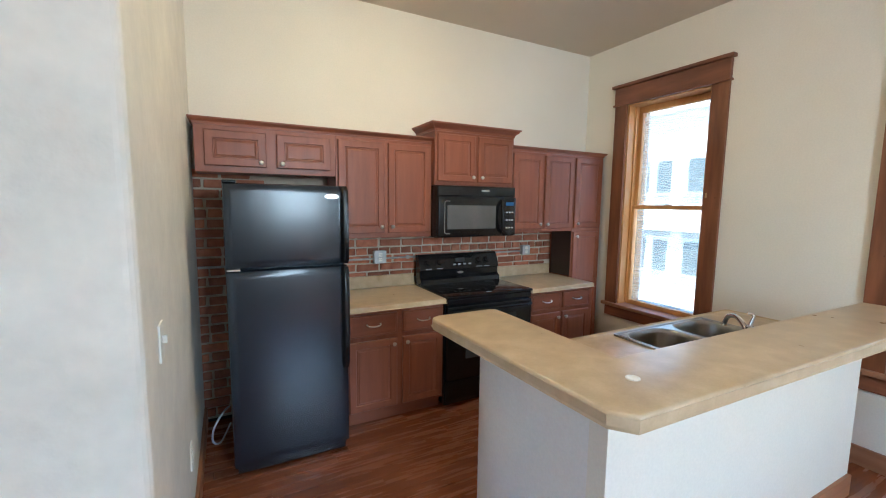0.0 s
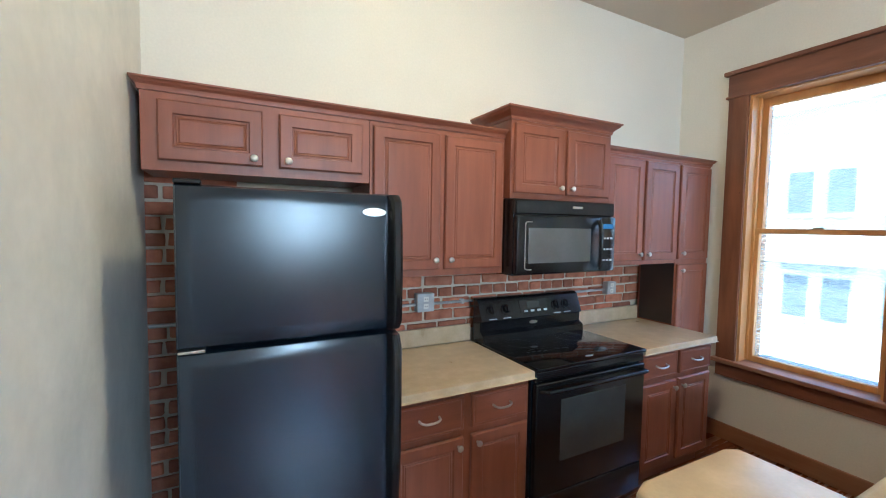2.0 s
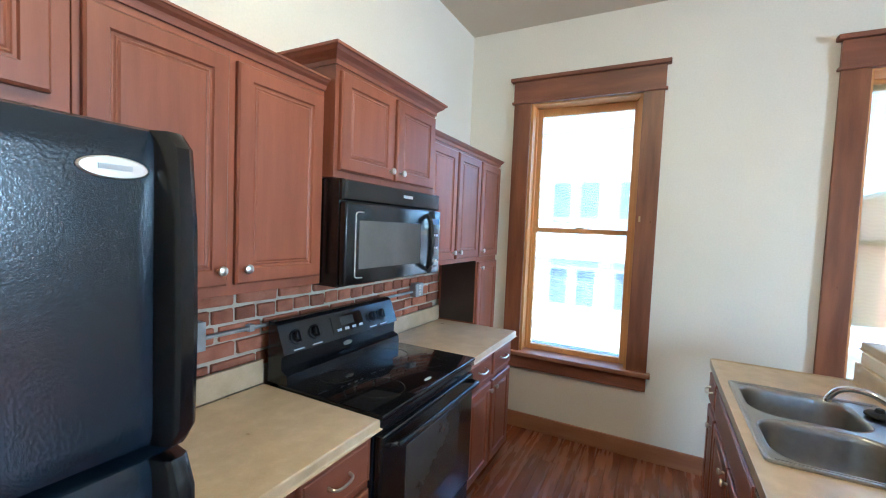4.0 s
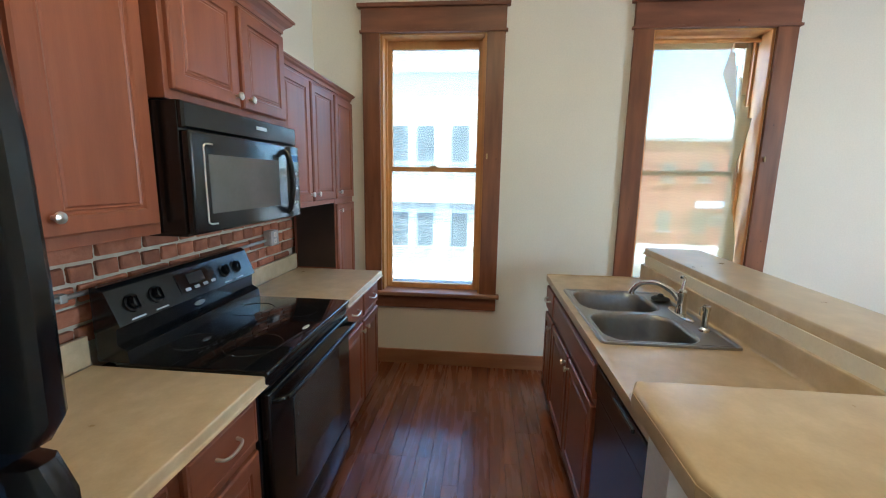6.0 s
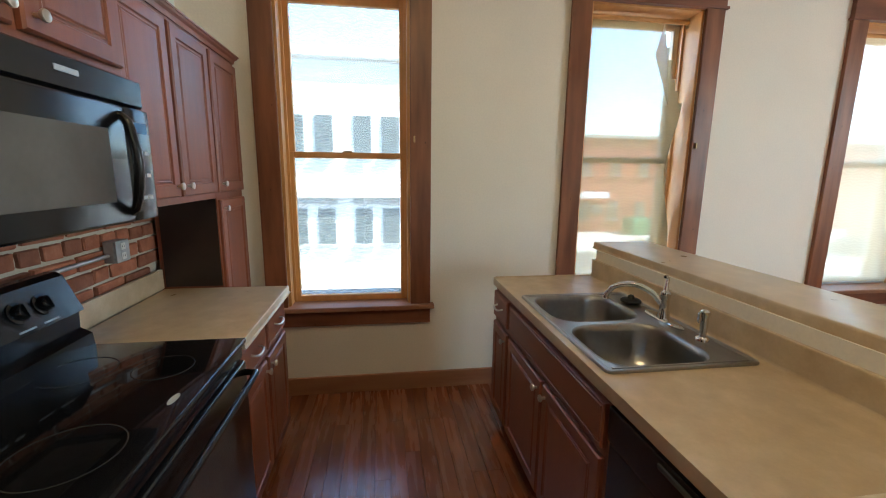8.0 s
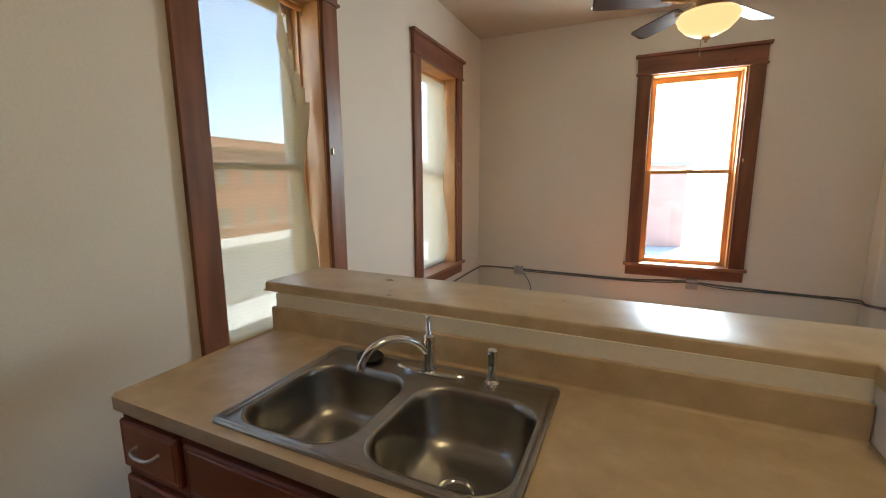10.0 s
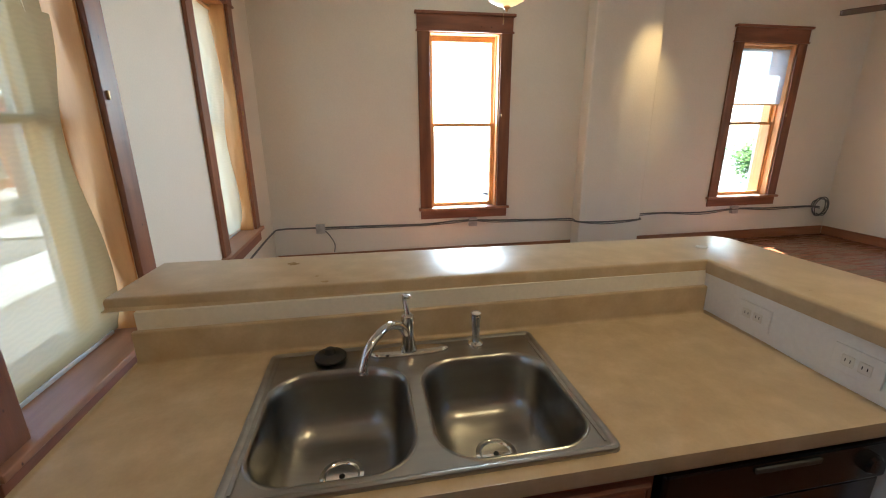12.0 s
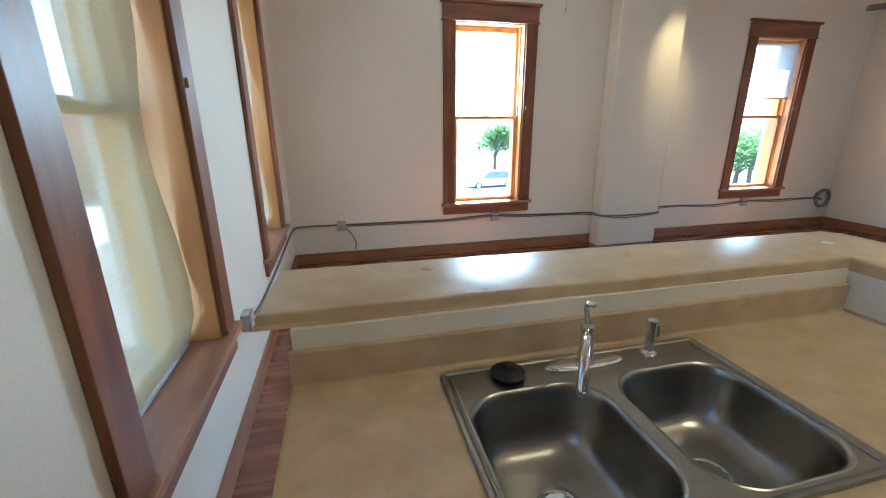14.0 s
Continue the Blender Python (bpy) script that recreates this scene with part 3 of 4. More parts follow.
# ---- fridge ----
fr = thing("refrigerator", (-3.24, -0.45, 0), "black top-freezer refrigerator with textured doors", "refrigerator")
FX0, FX1, FY = -3.585, -2.897, -0.84
part("body", B(FX0 + 0.004, FX1 - 0.004, -0.76, -0.06, 0.02, 1.735, bevel=0.006), BLACK, fr)
for nm, z0, z1 in (("freezer_door", 1.262, 1.748), ("fridge_door", 0.075, 1.250)):
    rings = []
    for o, d in ((0.004, 0.0), (0, 0.004), (0, 0.05), (0.006, 0.064), (0.02, 0.071), (0.05, 0.074)):
        rings.append(ring_xz(FX0, FX1, z0, z1, -0.768 - d, o))
    d = part(nm, loft(bmesh.new(), rings), BLACK, fr, "", True)
    if nm == "freezer_door":
        hz = [(1.745, 0.0), (1.72, 0.03), (1.60, 0.046), (1.45, 0.05), (1.30, 0.046), (1.268, 0.02)]
    else:
        hz = [(1.245, 0.02), (1.20, 0.046), (1.00, 0.05), (0.80, 0.046), (0.62, 0.03), (0.58, 0.0)]
    rings = [[(FX1 - 0.046, FY + 0.01, z), (FX1 - 0.040, FY - o * 0.85, z), (FX1 - 0.032, FY - o * 0.85 - 0.010, z), (FX1 - 0.014, FY - o * 0.85 - 0.010, z), (FX1 - 0.002, FY - o * 0.85, z), (FX1 + 0.003, FY + 0.03, z)] for z, o in hz]
    part("handle", loft(bmesh.new(), rings), BLACKG, d, "long curved black door handle", True)
    if nm == "freezer_door":
        el = [[(-2.992 + (0.043 - o) * math.cos(k * math.pi / 16), FY - 0.001 - h, 1.682 + (0.0155 - o * 0.6) * math.sin(k * math.pi / 16)) for k in range(32)] for o, h in ((0, 0), (0, 0.003), (0.003, 0.005))]
        bdg = part("badge", loft(bmesh.new(), el), NICKEL, d, "oval silver badge")
        part("badge_mark", B(-3.012, -2.972, FY - 0.0075, FY - 0.0062, 1.679, 1.686), GREY, bdg)
part("hinge_cap", B(FX0 + 0.0, FX0 + 0.07, -0.83, -0.73, 1.7485, 1.764, bevel=0.004), BLACKG, fr)
part("door_hinge", B(FX0 + 0.005, FX0 + 0.075, FY - 0.004, FY + 0.03, 1.2515, 1.2605, bevel=0.002), NICKEL, fr, "bright metal middle hinge")
part("kick_grille", B(FX0 + 0.02, FX1 - 0.02, -0.80, -0.77, 0.012, 0.072, bevel=0.003), BLACKG, fr)
for x in (FX0 + 0.06, FX1 - 0.06):
    for y in (-0.72, -0.12):
        part("foot", lathe([(0.02, 0), (0.02, 0.01), (0.008, 0.011), (0.008, 0.02)], (x, y, 0), "z", 10), RUBBER, fr)
solo("power_cord", tube([(-3.60, -0.30, 0.10), (-3.66, -0.42, 0.04), (-3.70, -0.55, 0.12), (-3.69, -0.62, 0.24), (-3.64, -0.55, 0.30), (-3.60, -0.4, 0.27)], 0.006, 8), GREY,
     "grey appliance cord looped beside the fridge", "cord", smooth=True)

# ---- range ----
RX0, RX1 = -2.070, -1.232
rg = thing("range", ((RX0 + RX1) / 2, -0.35, 0), "black smooth-top electric range with a rear control panel", "range")
part("body", B(RX0, RX1, -0.61, -0.03, 0.02, 0.900, bevel=0.004), BLACK, rg)
part("cooktop", B(RX0 - 0.003, RX1 + 0.003, -0.655, -0.10, 0.9005, 0.922, bevel=0.007, seg=3), BGLASS, rg, "glossy black glass cooktop", True)
part("front_lip", B(RX0 + 0.002, RX1 - 0.002, -0.640, -0.612, 0.845, 0.8995, bevel=0.008, seg=3), BLACKG, rg, "", True)
dr = part("oven_door", B(RX0 + 0.004, RX1 - 0.004, -0.650, -0.612, 0.235, 0.838, bevel=0.008, seg=3), BLACKG, rg, "", True)
part("oven_window", B(RX0 + 0.17, RX1 - 0.17, -0.6535, -0.648, 0.40, 0.735, bevel=0.002), OVENW, dr, "tinted glass oven window")
hb = tube([(RX0 + 0.03, -0.648, 0.80), (RX0 + 0.05, -0.685, 0.805), (RX0 + 0.12, -0.70, 0.808), (RX1 - 0.12, -0.70, 0.808), (RX1 - 0.05, -0.685, 0.805), (RX1 - 0.03, -0.648, 0.80)], 0.012, 10)
part("oven_handle", hb, BLACKG, dr, "black bar handle", True)
part("storage_drawer", B(RX0 + 0.004, RX1 - 0.004, -0.645, -0.612, 0.06, 0.228, bevel=0.008, seg=3), BLACKG, rg, "", True)
for x in (RX0 + 0.05, RX1 - 0.05):
    for y in (-0.56, -0.08):
        part("foot", lathe([(0.02, 0), (0.02, 0.02), (0.01, 0.021)], (x, y, 0), "z", 10), RUBBER, rg)
# slanted back panel
rings = []
for x in (RX0, RX1):
    rings.append([(x, -0.035, 0.922), (x, -0.155, 0.922), (x, -0.150, 0.965), (x, -0.115, 0.985), (x, -0.118, 1.04), (x, -0.135, 1.050), (x, -0.085, 1.172), (x, -0.065, 1.185), (x, -0.035, 1.185)])
bp = part("back_panel", loft(bmesh.new(), rings), BLACKG, rg, "", False)


def on_panel(x, t, out):
    """A place on the sloping face of the control panel."""
    a, b = Vector((x, -0.135, 1.050)), Vector((x, -0.085, 1.172))
    return a.lerp(b, t) + Vector((0, -0.925, 0.379)) * out


def panel_piece(nm, xa, xb, ta, tb, h, mat):
    bm = bmesh.new()
    loft(bm, [[on_panel(xa, ta, d), on_panel(xb, ta, d), on_panel(xb, tb, d), on_panel(xa, tb, d)] for d in (0.0, h)])
    return part(nm, bm, mat, bp)


panel_piece("display", -1.76, -1.53, 0.22, 0.86, 0.0025, BGLASS)
panel_piece("clock", -1.70, -1.60, 0.45, 0.78, 0.0035, OVENW)
for k in range(4):
    panel_piece("button", -1.745 + 0.012 + k * 0.055, -1.745 + 0.042 + k * 0.055, 0.26, 0.36, 0.0032, GREY)
for x in (-1.985, -1.875, -1.455, -1.365):
    bm = bmesh.new()
    rings = []
    for r, h in ((0.034, 0.0), (0.034, 0.004), (0.025, 0.006), (0.023, 0.022), (0.019, 0.026)):
        ring = []
        for k in range(18):
            a = 2 * math.pi * k / 18
            ring.append(on_panel(x, 0.5, h) + Vector((r * math.cos(a), 0, 0)) + Vector((0, 0.379, 0.925)) * (r * math.sin(a)))
        rings.append(ring)
    kn = part("control_knob", loft(bm, rings), BLACKG, bp, "round black control knob", True)
    bm = bmesh.new()
    up = Vector((0, 0.379, 0.925))
    loft(bm, [[on_panel(x + dx, 0.5, h) + up * dz for dx, dz in ((-0.004, -0.02), (0.004, -0.02), (0.004, 0.02), (-0.004, 0.02))] for h in (0.025, 0.033)])
    part("grip", bm, BLACKG, kn)
    panel_piece("marking", x - 0.03, x + 0.03, 0.06, 0.10, 0.001, GREY)
el = [[(-1.652 + 0.032 * math.cos(k * math.pi / 10), -0.118 - d, 1.012 + 0.011 * math.sin(k * math.pi / 10)) for k in range(20)] for d in (-0.002, 0.004)]
part("badge", loft(bmesh.new(), el), NICKEL, rg, "small oval silver badge")
el = [[(-1.652 + 0.03 * math.cos(k * math.pi / 10), -0.60 + 0.010 * math.sin(k * math.pi / 10), 0.922 + d) for k in range(20)] for d in (0.0, 0.0008)]
part("badge", loft(bmesh.new(), el), GREY, rg, "small grey badge")
for x, y, r in ((-1.86, -0.48, 0.11), (-1.45, -0.48, 0.085), (-1.86, -0.24, 0.085), (-1.45, -0.24, 0.10)):
    bm = bmesh.new()
    rings = [[(x + q * math.cos(2 * math.pi * k / 40), y + q * math.sin(2 * math.pi * k / 40), z) for k in range(40)] for q, z in ((r, 0.922), (r, 0.9226), (r - 0.003, 0.9226), (r - 0.003, 0.922))]
    loft(bm, rings, False, False)
    part("burner_ring", bm, OVENW, rg, "thin grey burner ring")

# ---- microwave ----
MX0, MX1, MY = -2.046, -1.266, -0.412
mw = thing("microwave", (-1.656, -0.2, 1.365), "black over-the-range microwave under the tall cabinet", "microwave")
part("body", B(MX0, MX1, MY + 0.02, 0.0, 1.365, 1.797, bevel=0.004), BLACKG, mw)
rings = [ring_xz(MX0, MX1, 1.712, 1.795, MY + 0.018 - d, o) for d, o in ((0, 0), (0.01, 0.0), (0.018, 0.006))]
vent = part("vent_grille", loft(bmesh.new(), rings), BLACKG, mw)
part("badge", B(-1.625, -1.545, MY - 0.0025, MY + 0.001, 1.752, 1.766, bevel=0.001), NICKEL, vent, "small silver lettering shape")
md = part("door", B(MX0, -1.40, MY - 0.016, MY + 0.018, 1.372, 1.706, bevel=0.010, seg=3), BLACKG, mw, "", True)
part("window", B(-1.965, -1.485, MY - 0.0185, MY - 0.014, 1.435, 1.635, bevel=0.002), MWWIN, md, "dark screened window")
tr = tube([(-1.94, MY - 0.017, 1.668), (-1.983, MY - 0.017, 1.664), (-1.988, MY - 0.017, 1.62), (-1.988, MY - 0.017, 1.44), (-1.983, MY - 0.017, 1.405), (-1.94, MY - 0.017, 1.40)], 0.003, 6)
part("window_trim", tr, NICKEL, md, "thin bright trim line", True)
hp = [(-1.425, MY - 0.014, 1.40), (-1.430, MY - 0.040, 1.43), (-1.437, MY - 0.058, 1.54), (-1.430, MY - 0.040, 1.65), (-1.425, MY - 0.014, 1.68)]
part("handle", tube(hp, [0.012, 0.013, 0.014, 0.013, 0.012], 10), BLACKG, md, "bowed black handle", True)
cp = part("control_panel", B(-1.396, MX1, MY - 0.012, MY + 0.018, 1.372, 1.706, bevel=0.006), BLACKG, mw, "", True)
part("display", B(-1.375, -1.29, MY - 0.0145, MY - 0.011, 1.635, 1.665), BLUED, cp, "blue display")
for r in range(6):
    for k in range(3):
        part("button", B(-1.372 + k * 0.03, -1.352 + k * 0.03, MY - 0.0135, MY - 0.011, 1.40 + r * 0.034, 1.412 + r * 0.034), GREY if r % 2 else BLACK, cp)
part("filter", B(MX0 + 0.08, MX1 - 0.08, MY + 0.10, -0.06, 1.360, 1.3655), GALV, mw)

# ---- peninsula ----
PX0, PX1, PY = -2.367, -0.43, -1.805
kn = bmesh.new()
box(kn, -2.48, -0.44, -2.53, -2.4505, 0.0, 1.073)
solo("wall_peninsula", kn, PAINT, "cream painted half wall behind the sink counter", "wall", "structure")
solo("wall_peninsula_end", B(-2.48, -2.369, -2.450, -1.752, 0.0, 1.073), WHITE, "white painted half wall at the counter end", "wall", "structure")
base_run("baseboard_peninsula", -2.48, -0.44, -2.55, -2.53)
outer = [(-0.355, -2.475), (-0.372, -2.825), (-2.655, -2.765), (-2.705, -2.705), (-2.738, -1.745), (-2.722, -1.708), (-2.685, -1.692), (-2.40, -1.694), (-2.362, -1.712), (-2.360, -1.80), (-2.364, -2.452)]
bar = thing("bar_top", (-1.4, -2.65, 1.06), "raised beige laminate L-shaped bar top on the half wall", "countertop")
part("slab", plate(outer, [], 1.0745, 1.115, 0.010), LAM, bar, "", True)
for p, q in zip(outer[:8], outer[1:9]):
    u = (Vector(q) - Vector(p)).normalized()
    out = Vector((u.y, -u.x)) if Vector((u.y, -u.x)).dot((Vector(p) + Vector(q)) / 2 - Vector((-1.5, -2.3))) > 0 else Vector((-u.y, u.x))
    rings = [[(*(Vector(c) + out * d), z) for c, d in ((p, -0.004), (q, -0.004), (q, 0.0018), (p, 0.0018))] for z in (1.0755, 1.1035)]
    part("edge_strip", loft(bmesh.new(), rings), LAM, bar)
sx0, sx1, sy0, sy1 = -1.652, -0.82, -2.395, -1.845
hole = [(sx0 + 0.02, sy0 + 0.02), (sx1 - 0.02, sy0 + 0.02), (sx1 - 0.02, sy1 - 0.02), (sx0 + 0.02, sy1 - 0.02)]
c3 = counter("countertop", [(PX0, -2.430), (PX1, -2.430), (PX1, PY - 0.02), (PX1 - 0.02, PY), (PX0 + 0.02, PY), (PX0, PY - 0.02)], [hole], "beige laminate sink countertop with a low backsplash")
part("backsplash", B(PX0, PX1, -2.451, -2.430, 0.89, 1.018, bevel=0.004), LAM, c3)
CY = -1.83
base(-0.735, -0.445, -2.44, CY, 1, "narrow cherry base cabinet at the end of the peninsula",
     [("drawer", -0.72, -0.46, 0.70, 0.85, True), ("door", -0.72, -0.46, 0.125, 0.665, (-0.69, 0.62))], "base cabinets under the sink")
sb = thing("base_cabinet", (-1.22, -2.1, 0), "cherry sink base cabinet with a false front and two doors", "cabinet", "base cabinets under the sink")
bm = bmesh.new()
box(bm, -1.722, -1.704, -2.44, CY - 0.02, 0.10, 0.874)
box(bm, -0.755, -0.737, -2.44, CY - 0.02, 0.10, 0.874)
box(bm, -1.704, -0.755, -2.44, -2.425, 0.10, 0.874)
box(bm, -1.704, -0.755, -2.425, CY - 0.02, 0.10, 0.118)
box(bm, -1.722, -0.737, CY - 0.02, CY, 0.10, 0.874)
part("body", bm, CHERRY, sb)
part("toe_kick", B(-1.72, -0.74, -2.44, CY - 0.06, 0.0, 0.098), CHERRYH, sb)
part("false_front", panel_bm(-1.705, -0.755, 0.70, 0.85, CY + 0.001, 1, True), CHERRYH, sb)
door(-1.705, -1.24, 0.125, 0.665, CY, 1, sb, (-1.275, 0.62))
door(-1.22, -0.755, 0.125, 0.665, CY, 1, sb, (-1.185, 0.62))
dw = thing("dishwasher", (-2.05, -2.1, 0), "black built-in dishwasher beside the sink cabinet", "dishwasher")
part("tub", B(-2.362, -1.730, -2.43, CY - 0.03, 0.02, 0.868), BLACK, dw)
dd = part("door", B(-2.360, -1.734, CY - 0.028, CY + 0.012, 0.12, 0.745, bevel=0.006), BLACKG, dw)
cpn = part("control_panel", B(-2.360, -1.734, CY - 0.028, CY + 0.022, 0.752, 0.866, bevel=0.008), BLACKG, dw)
part("latch", B(-2.14, -1.96, CY + 0.020, CY + 0.028, 0.835, 0.85, bevel=0.003), OVENW, cpn, "grey latch strip")
part("dial", lathe([(0.026, 0), (0.026, 0.012), (0.02, 0.018)], (-2.29, CY + 0.022, 0.81), "y", 16), BLACKG, cpn, "", True)
part("kick_plate", B(-2.360, -1.734, CY - 0.06, CY - 0.045, 0.0, 0.115), BLACK, dw)

# ---- sink ----
sk = thing("sink", ((sx0 + sx1) / 2, (sy0 + sy1) / 2, 0.914), "stainless steel double-bowl drop-in kitchen sink", "sink")
bowls = [(-1.628, -1.255, -2.275, -1.875), (-1.217, -0.848, -2.275, -1.875)]
dk = plate([p[:2] for p in rrect(sx0, sx1, sy0, sy1, 0.022, 0)], [[p[:2] for p in rrect(*b, 0.105, 0, 8)] for b in bowls], 0.9145, 0.9205, 0.0)
part("deck", dk, STEEL, sk)
rim = bmesh.new()
for o, z in ((0, 0),):
    rings = [rrect(sx0 + q, sx1 - q, sy0 + q, sy1 - q, max(0.022 - q, 0.004), z) for q, z in ((0.0, 0.9206), (0.002, 0.9245), (0.008, 0.9255), (0.014, 0.9235), (0.018, 0.9207))]
    loft(rim, rings, False, False)
part("rim", rim, STEEL, sk, "", True)
for b in bowls:
    rings = []
    for q, z in ((-0.004, 0.9208), (-0.001, 0.9225), (0.003, 0.921), (0.008, 0.913), (0.012, 0.895), (0.018, 0.84), (0.025, 0.80), (0.034, 0.775), (0.047, 0.758), (0.064, 0.748), (0.09, 0.7425), (0.12, 0.740)):
        rings.append(rrect(b[0] + q, b[1] - q, b[2] + q, b[3] - q, max(0.105 - q * 0.35, 0.05), z, 8))
    cx, cy = (b[0] + b[1]) / 2, (b[2] + b[3]) / 2
    last = []
    for p in rings[-1]:
        d = Vector((p[0] - cx, p[1] - cy, 0)).normalized() * 0.046
        last.append((cx + d.x, cy + d.y, 0.737))
    rings.append(last)
    bw = part("bowl", loft(bmesh.new(), rings, False, False), STEEL, sk, "", True)
    part("drain", lathe([(0.056, 0.0), (0.056, 0.003), (0.046, 0.004), (0.040, 0.0), (0.034, -0.012)], (cx, cy, 0.7375), "z", 24), CHROME, bw, "round chrome drain", True)
    part("strainer", lathe([(0.034, -0.010), (0.030, -0.006), (0.012, -0.009), (0.007, 0.002), (0.005, 0.004)], (cx, cy, 0.7375), "z", 20), RUBBER, bw, "", True)
for x in (sx0 + 0.022, sx1 - 0.03):
    part("drain_groove", B(x, x + 0.008, sy0 + 0.03, sy1 - 0.03, 0.9207, 0.9235, bevel=0.0012), STEEL, sk)

# ---- faucet ----
fx, fy = -1.235, -2.335
fc = thing("faucet", (fx, fy, 0.921), "chrome single-lever kitchen faucet with an arched spout", "faucet")
rings = [[(fx + (0.125 - o) * math.copysign(abs(math.cos(a)) ** 0.7, math.cos(a)), fy + (0.027 - o * 0.7) * math.sin(a) * (1 if abs(math.cos(a)) < 0.9 else 0.8), 0.921 + h)
          for a in [2 * math.pi * k / 28 for k in range(28)]] for o, h in ((0, 0), (0, 0.006), (0.006, 0.011), (0.03, 0.013))]
part("base_plate", loft(bmesh.new(), rings), CHROME, fc, "", True)
part("post", lathe([(0.026, 0.012), (0.023, 0.03), (0.019, 0.05), (0.018, 0.09), (0.021, 0.11), (0.019, 0.125), (0.010, 0.132)], (fx, fy, 0.921), "z", 18), CHROME, fc, "", True)
part("lever", tube([(fx, fy, 1.048), (fx + 0.004, fy - 0.004, 1.075), (fx + 0.008, fy - 0.008, 1.098), (fx + 0.006, fy + 0.0, 1.110), (fx - 0.006, fy + 0.016, 1.112)], [0.011, 0.008, 0.007, 0.008, 0.006], 10), CHROME, fc, "", True)
part("spout", tube([(fx + k * 0.574, fy + k * 0.819, z) for k, z in ((0.014, 0.995), (0.05, 1.035), (0.12, 1.062), (0.195, 1.047), (0.23, 1.005), (0.234, 0.985))],
                   [0.014, 0.013, 0.012, 0.012, 0.012, 0.014], 12), CHROME, fc, "", True)
sp = thing("side_sprayer", (-1.45, -2.34, 0.921), "chrome side sprayer standing beside the faucet", "sprayer")
part("escutcheon", lathe([(0.026, 0), (0.024, 0.008), (0.016, 0.014)], (-1.45, -2.34, 0.921), "z", 18), CHROME, sp, "", True)
part("wand", lathe([(0.012, 0.013), (0.012, 0.04), (0.014, 0.06), (0.013, 0.085), (0.017, 0.098), (0.017, 0.112), (0.009, 0.118)], (-1.45, -2.34, 0.921), "z", 16), CHROME, sp, "", True)
part("trigger", B(-1.456, -1.444, -2.322, -2.312, 0.99, 1.03, bevel=0.003), CHROME, sp)
stp = thing("sink_stopper", (-1.0, -2.335, 0.921), "black rubber sink stopper lying on the sink deck", "stopper")
part("disc", lathe([(0.040, 0.0), (0.047, 0.004), (0.047, 0.010), (0.040, 0.016), (0.018, 0.020), (0.012, 0.034), (0.004, 0.037)], (-1.0, -2.335, 0.9265), "z", 22), RUBBER, stp, "", True)


# ---- electrical things ----
def outlet(name, at, axis, s, label, w=0.076, h=0.12, mat=PLAST):
    """A duplex outlet plate lying on a surface; s is the way that it faces."""
    o = thing(name, at, label, "outlet")
    x, y, z = at

    def slab(u0, u1, z0, z1, d0, d1, bev=0.0):
        if axis == "x":
            return B(x + s * d0, x + s * d1, y + u0, y + u1, z + z0, z + z1, bevel=bev)
        return B(x + u0, x + u1, y + s * d0, y + s * d1, z + z0, z + z1, bevel=bev)

    pl = part("plate", slab(-w / 2, w / 2, -h / 2, h / 2, 0.0, 0.007, 0.002), mat, o)
    wide = w > h
    for k in (-1, 1):
        cu, cz = (k * 0.02, 0.0) if wide else (0.0, k * 0.021)
        soc = part("socket", slab(cu - 0.015, cu + 0.015, cz - 0.015, cz + 0.015, 0.0068, 0.0085, 0.002), PLAST, pl)
        for j in (-1, 1):
            part("slot", slab(cu + j * 0.006 - 0.0012, cu + j * 0.006 + 0.0012, cz - 0.004, cz + 0.005, 0.0084, 0.0088), RUBBER, soc)
    return o


outlet("outlet", (-2.369, -2.235, 0.99), "x", 1, "white double outlet set sideways in the half wall", 0.125, 0.076, WHITE)
outlet("outlet", (-2.369, -1.93, 0.99), "x", 1, "white outlet plate near the half wall's end", 0.12, 0.076, WHITE)
outlet("outlet", (-3.77, -1.16, 0.40), "x", 1, "white outlet low on the plaster wall")
outlet("outlet", (WX, -4.6, 0.35), "x", 1, "white outlet low on the far wall")
outlet("outlet", (WX, -4.95, 0.35), "x", 1, "white outlet low on the far wall")
sw = thing("light_switch", (-3.77, -1.87, 1.2), "white toggle light switch on the plaster wall", "switch")
part("plate", B(-3.77, -3.763, -1.91, -1.83, 1.14, 1.26, bevel=0.002), PLAST, sw)
part("toggle", B(-3.764, -3.75, -1.875, -1.865, 1.195, 1.22, bevel=0.002), PLAST, sw)


def metal_box(name, x, y, z, s, axis, label, size=0.11, socket=True):
    o = thing(name, (x, y, z), label, "outlet box", "surface-mounted steel boxes")
    h = size / 2

    def slab(u0, u1, z0, z1, d0, d1, bev):
        if axis == "x":
            return B(x + s * d0, x + s * d1, y + u0, y + u1, z + z0, z + z1, bevel=bev)
        return B(x + u0, x + u1, y + s * d0, y + s * d1, z + z0, z + z1, bevel=bev)

    part("body", slab(-h, h, -h, h, 0, 0.045, 0.006), GALV, o)
    cv = part("cover", slab(-h, h, -h, h, 0.0455, 0.052, 0.003), GALV, o)
    if socket:
        for k in (-1, 1):
            s1 = part("socket", slab(-0.016, 0.016, k * 0.021 - 0.015, k * 0.021 + 0.015, 0.0515, 0.055, 0.002), PLAST, cv)
            for j in (-1, 1):
                part("slot", slab(j * 0.006 - 0.0012, j * 0.006 + 0.0012, k * 0.021 - 0.004, k * 0.021 + 0.005, 0.0548, 0.0553, 0), RUBBER, s1)
    return o


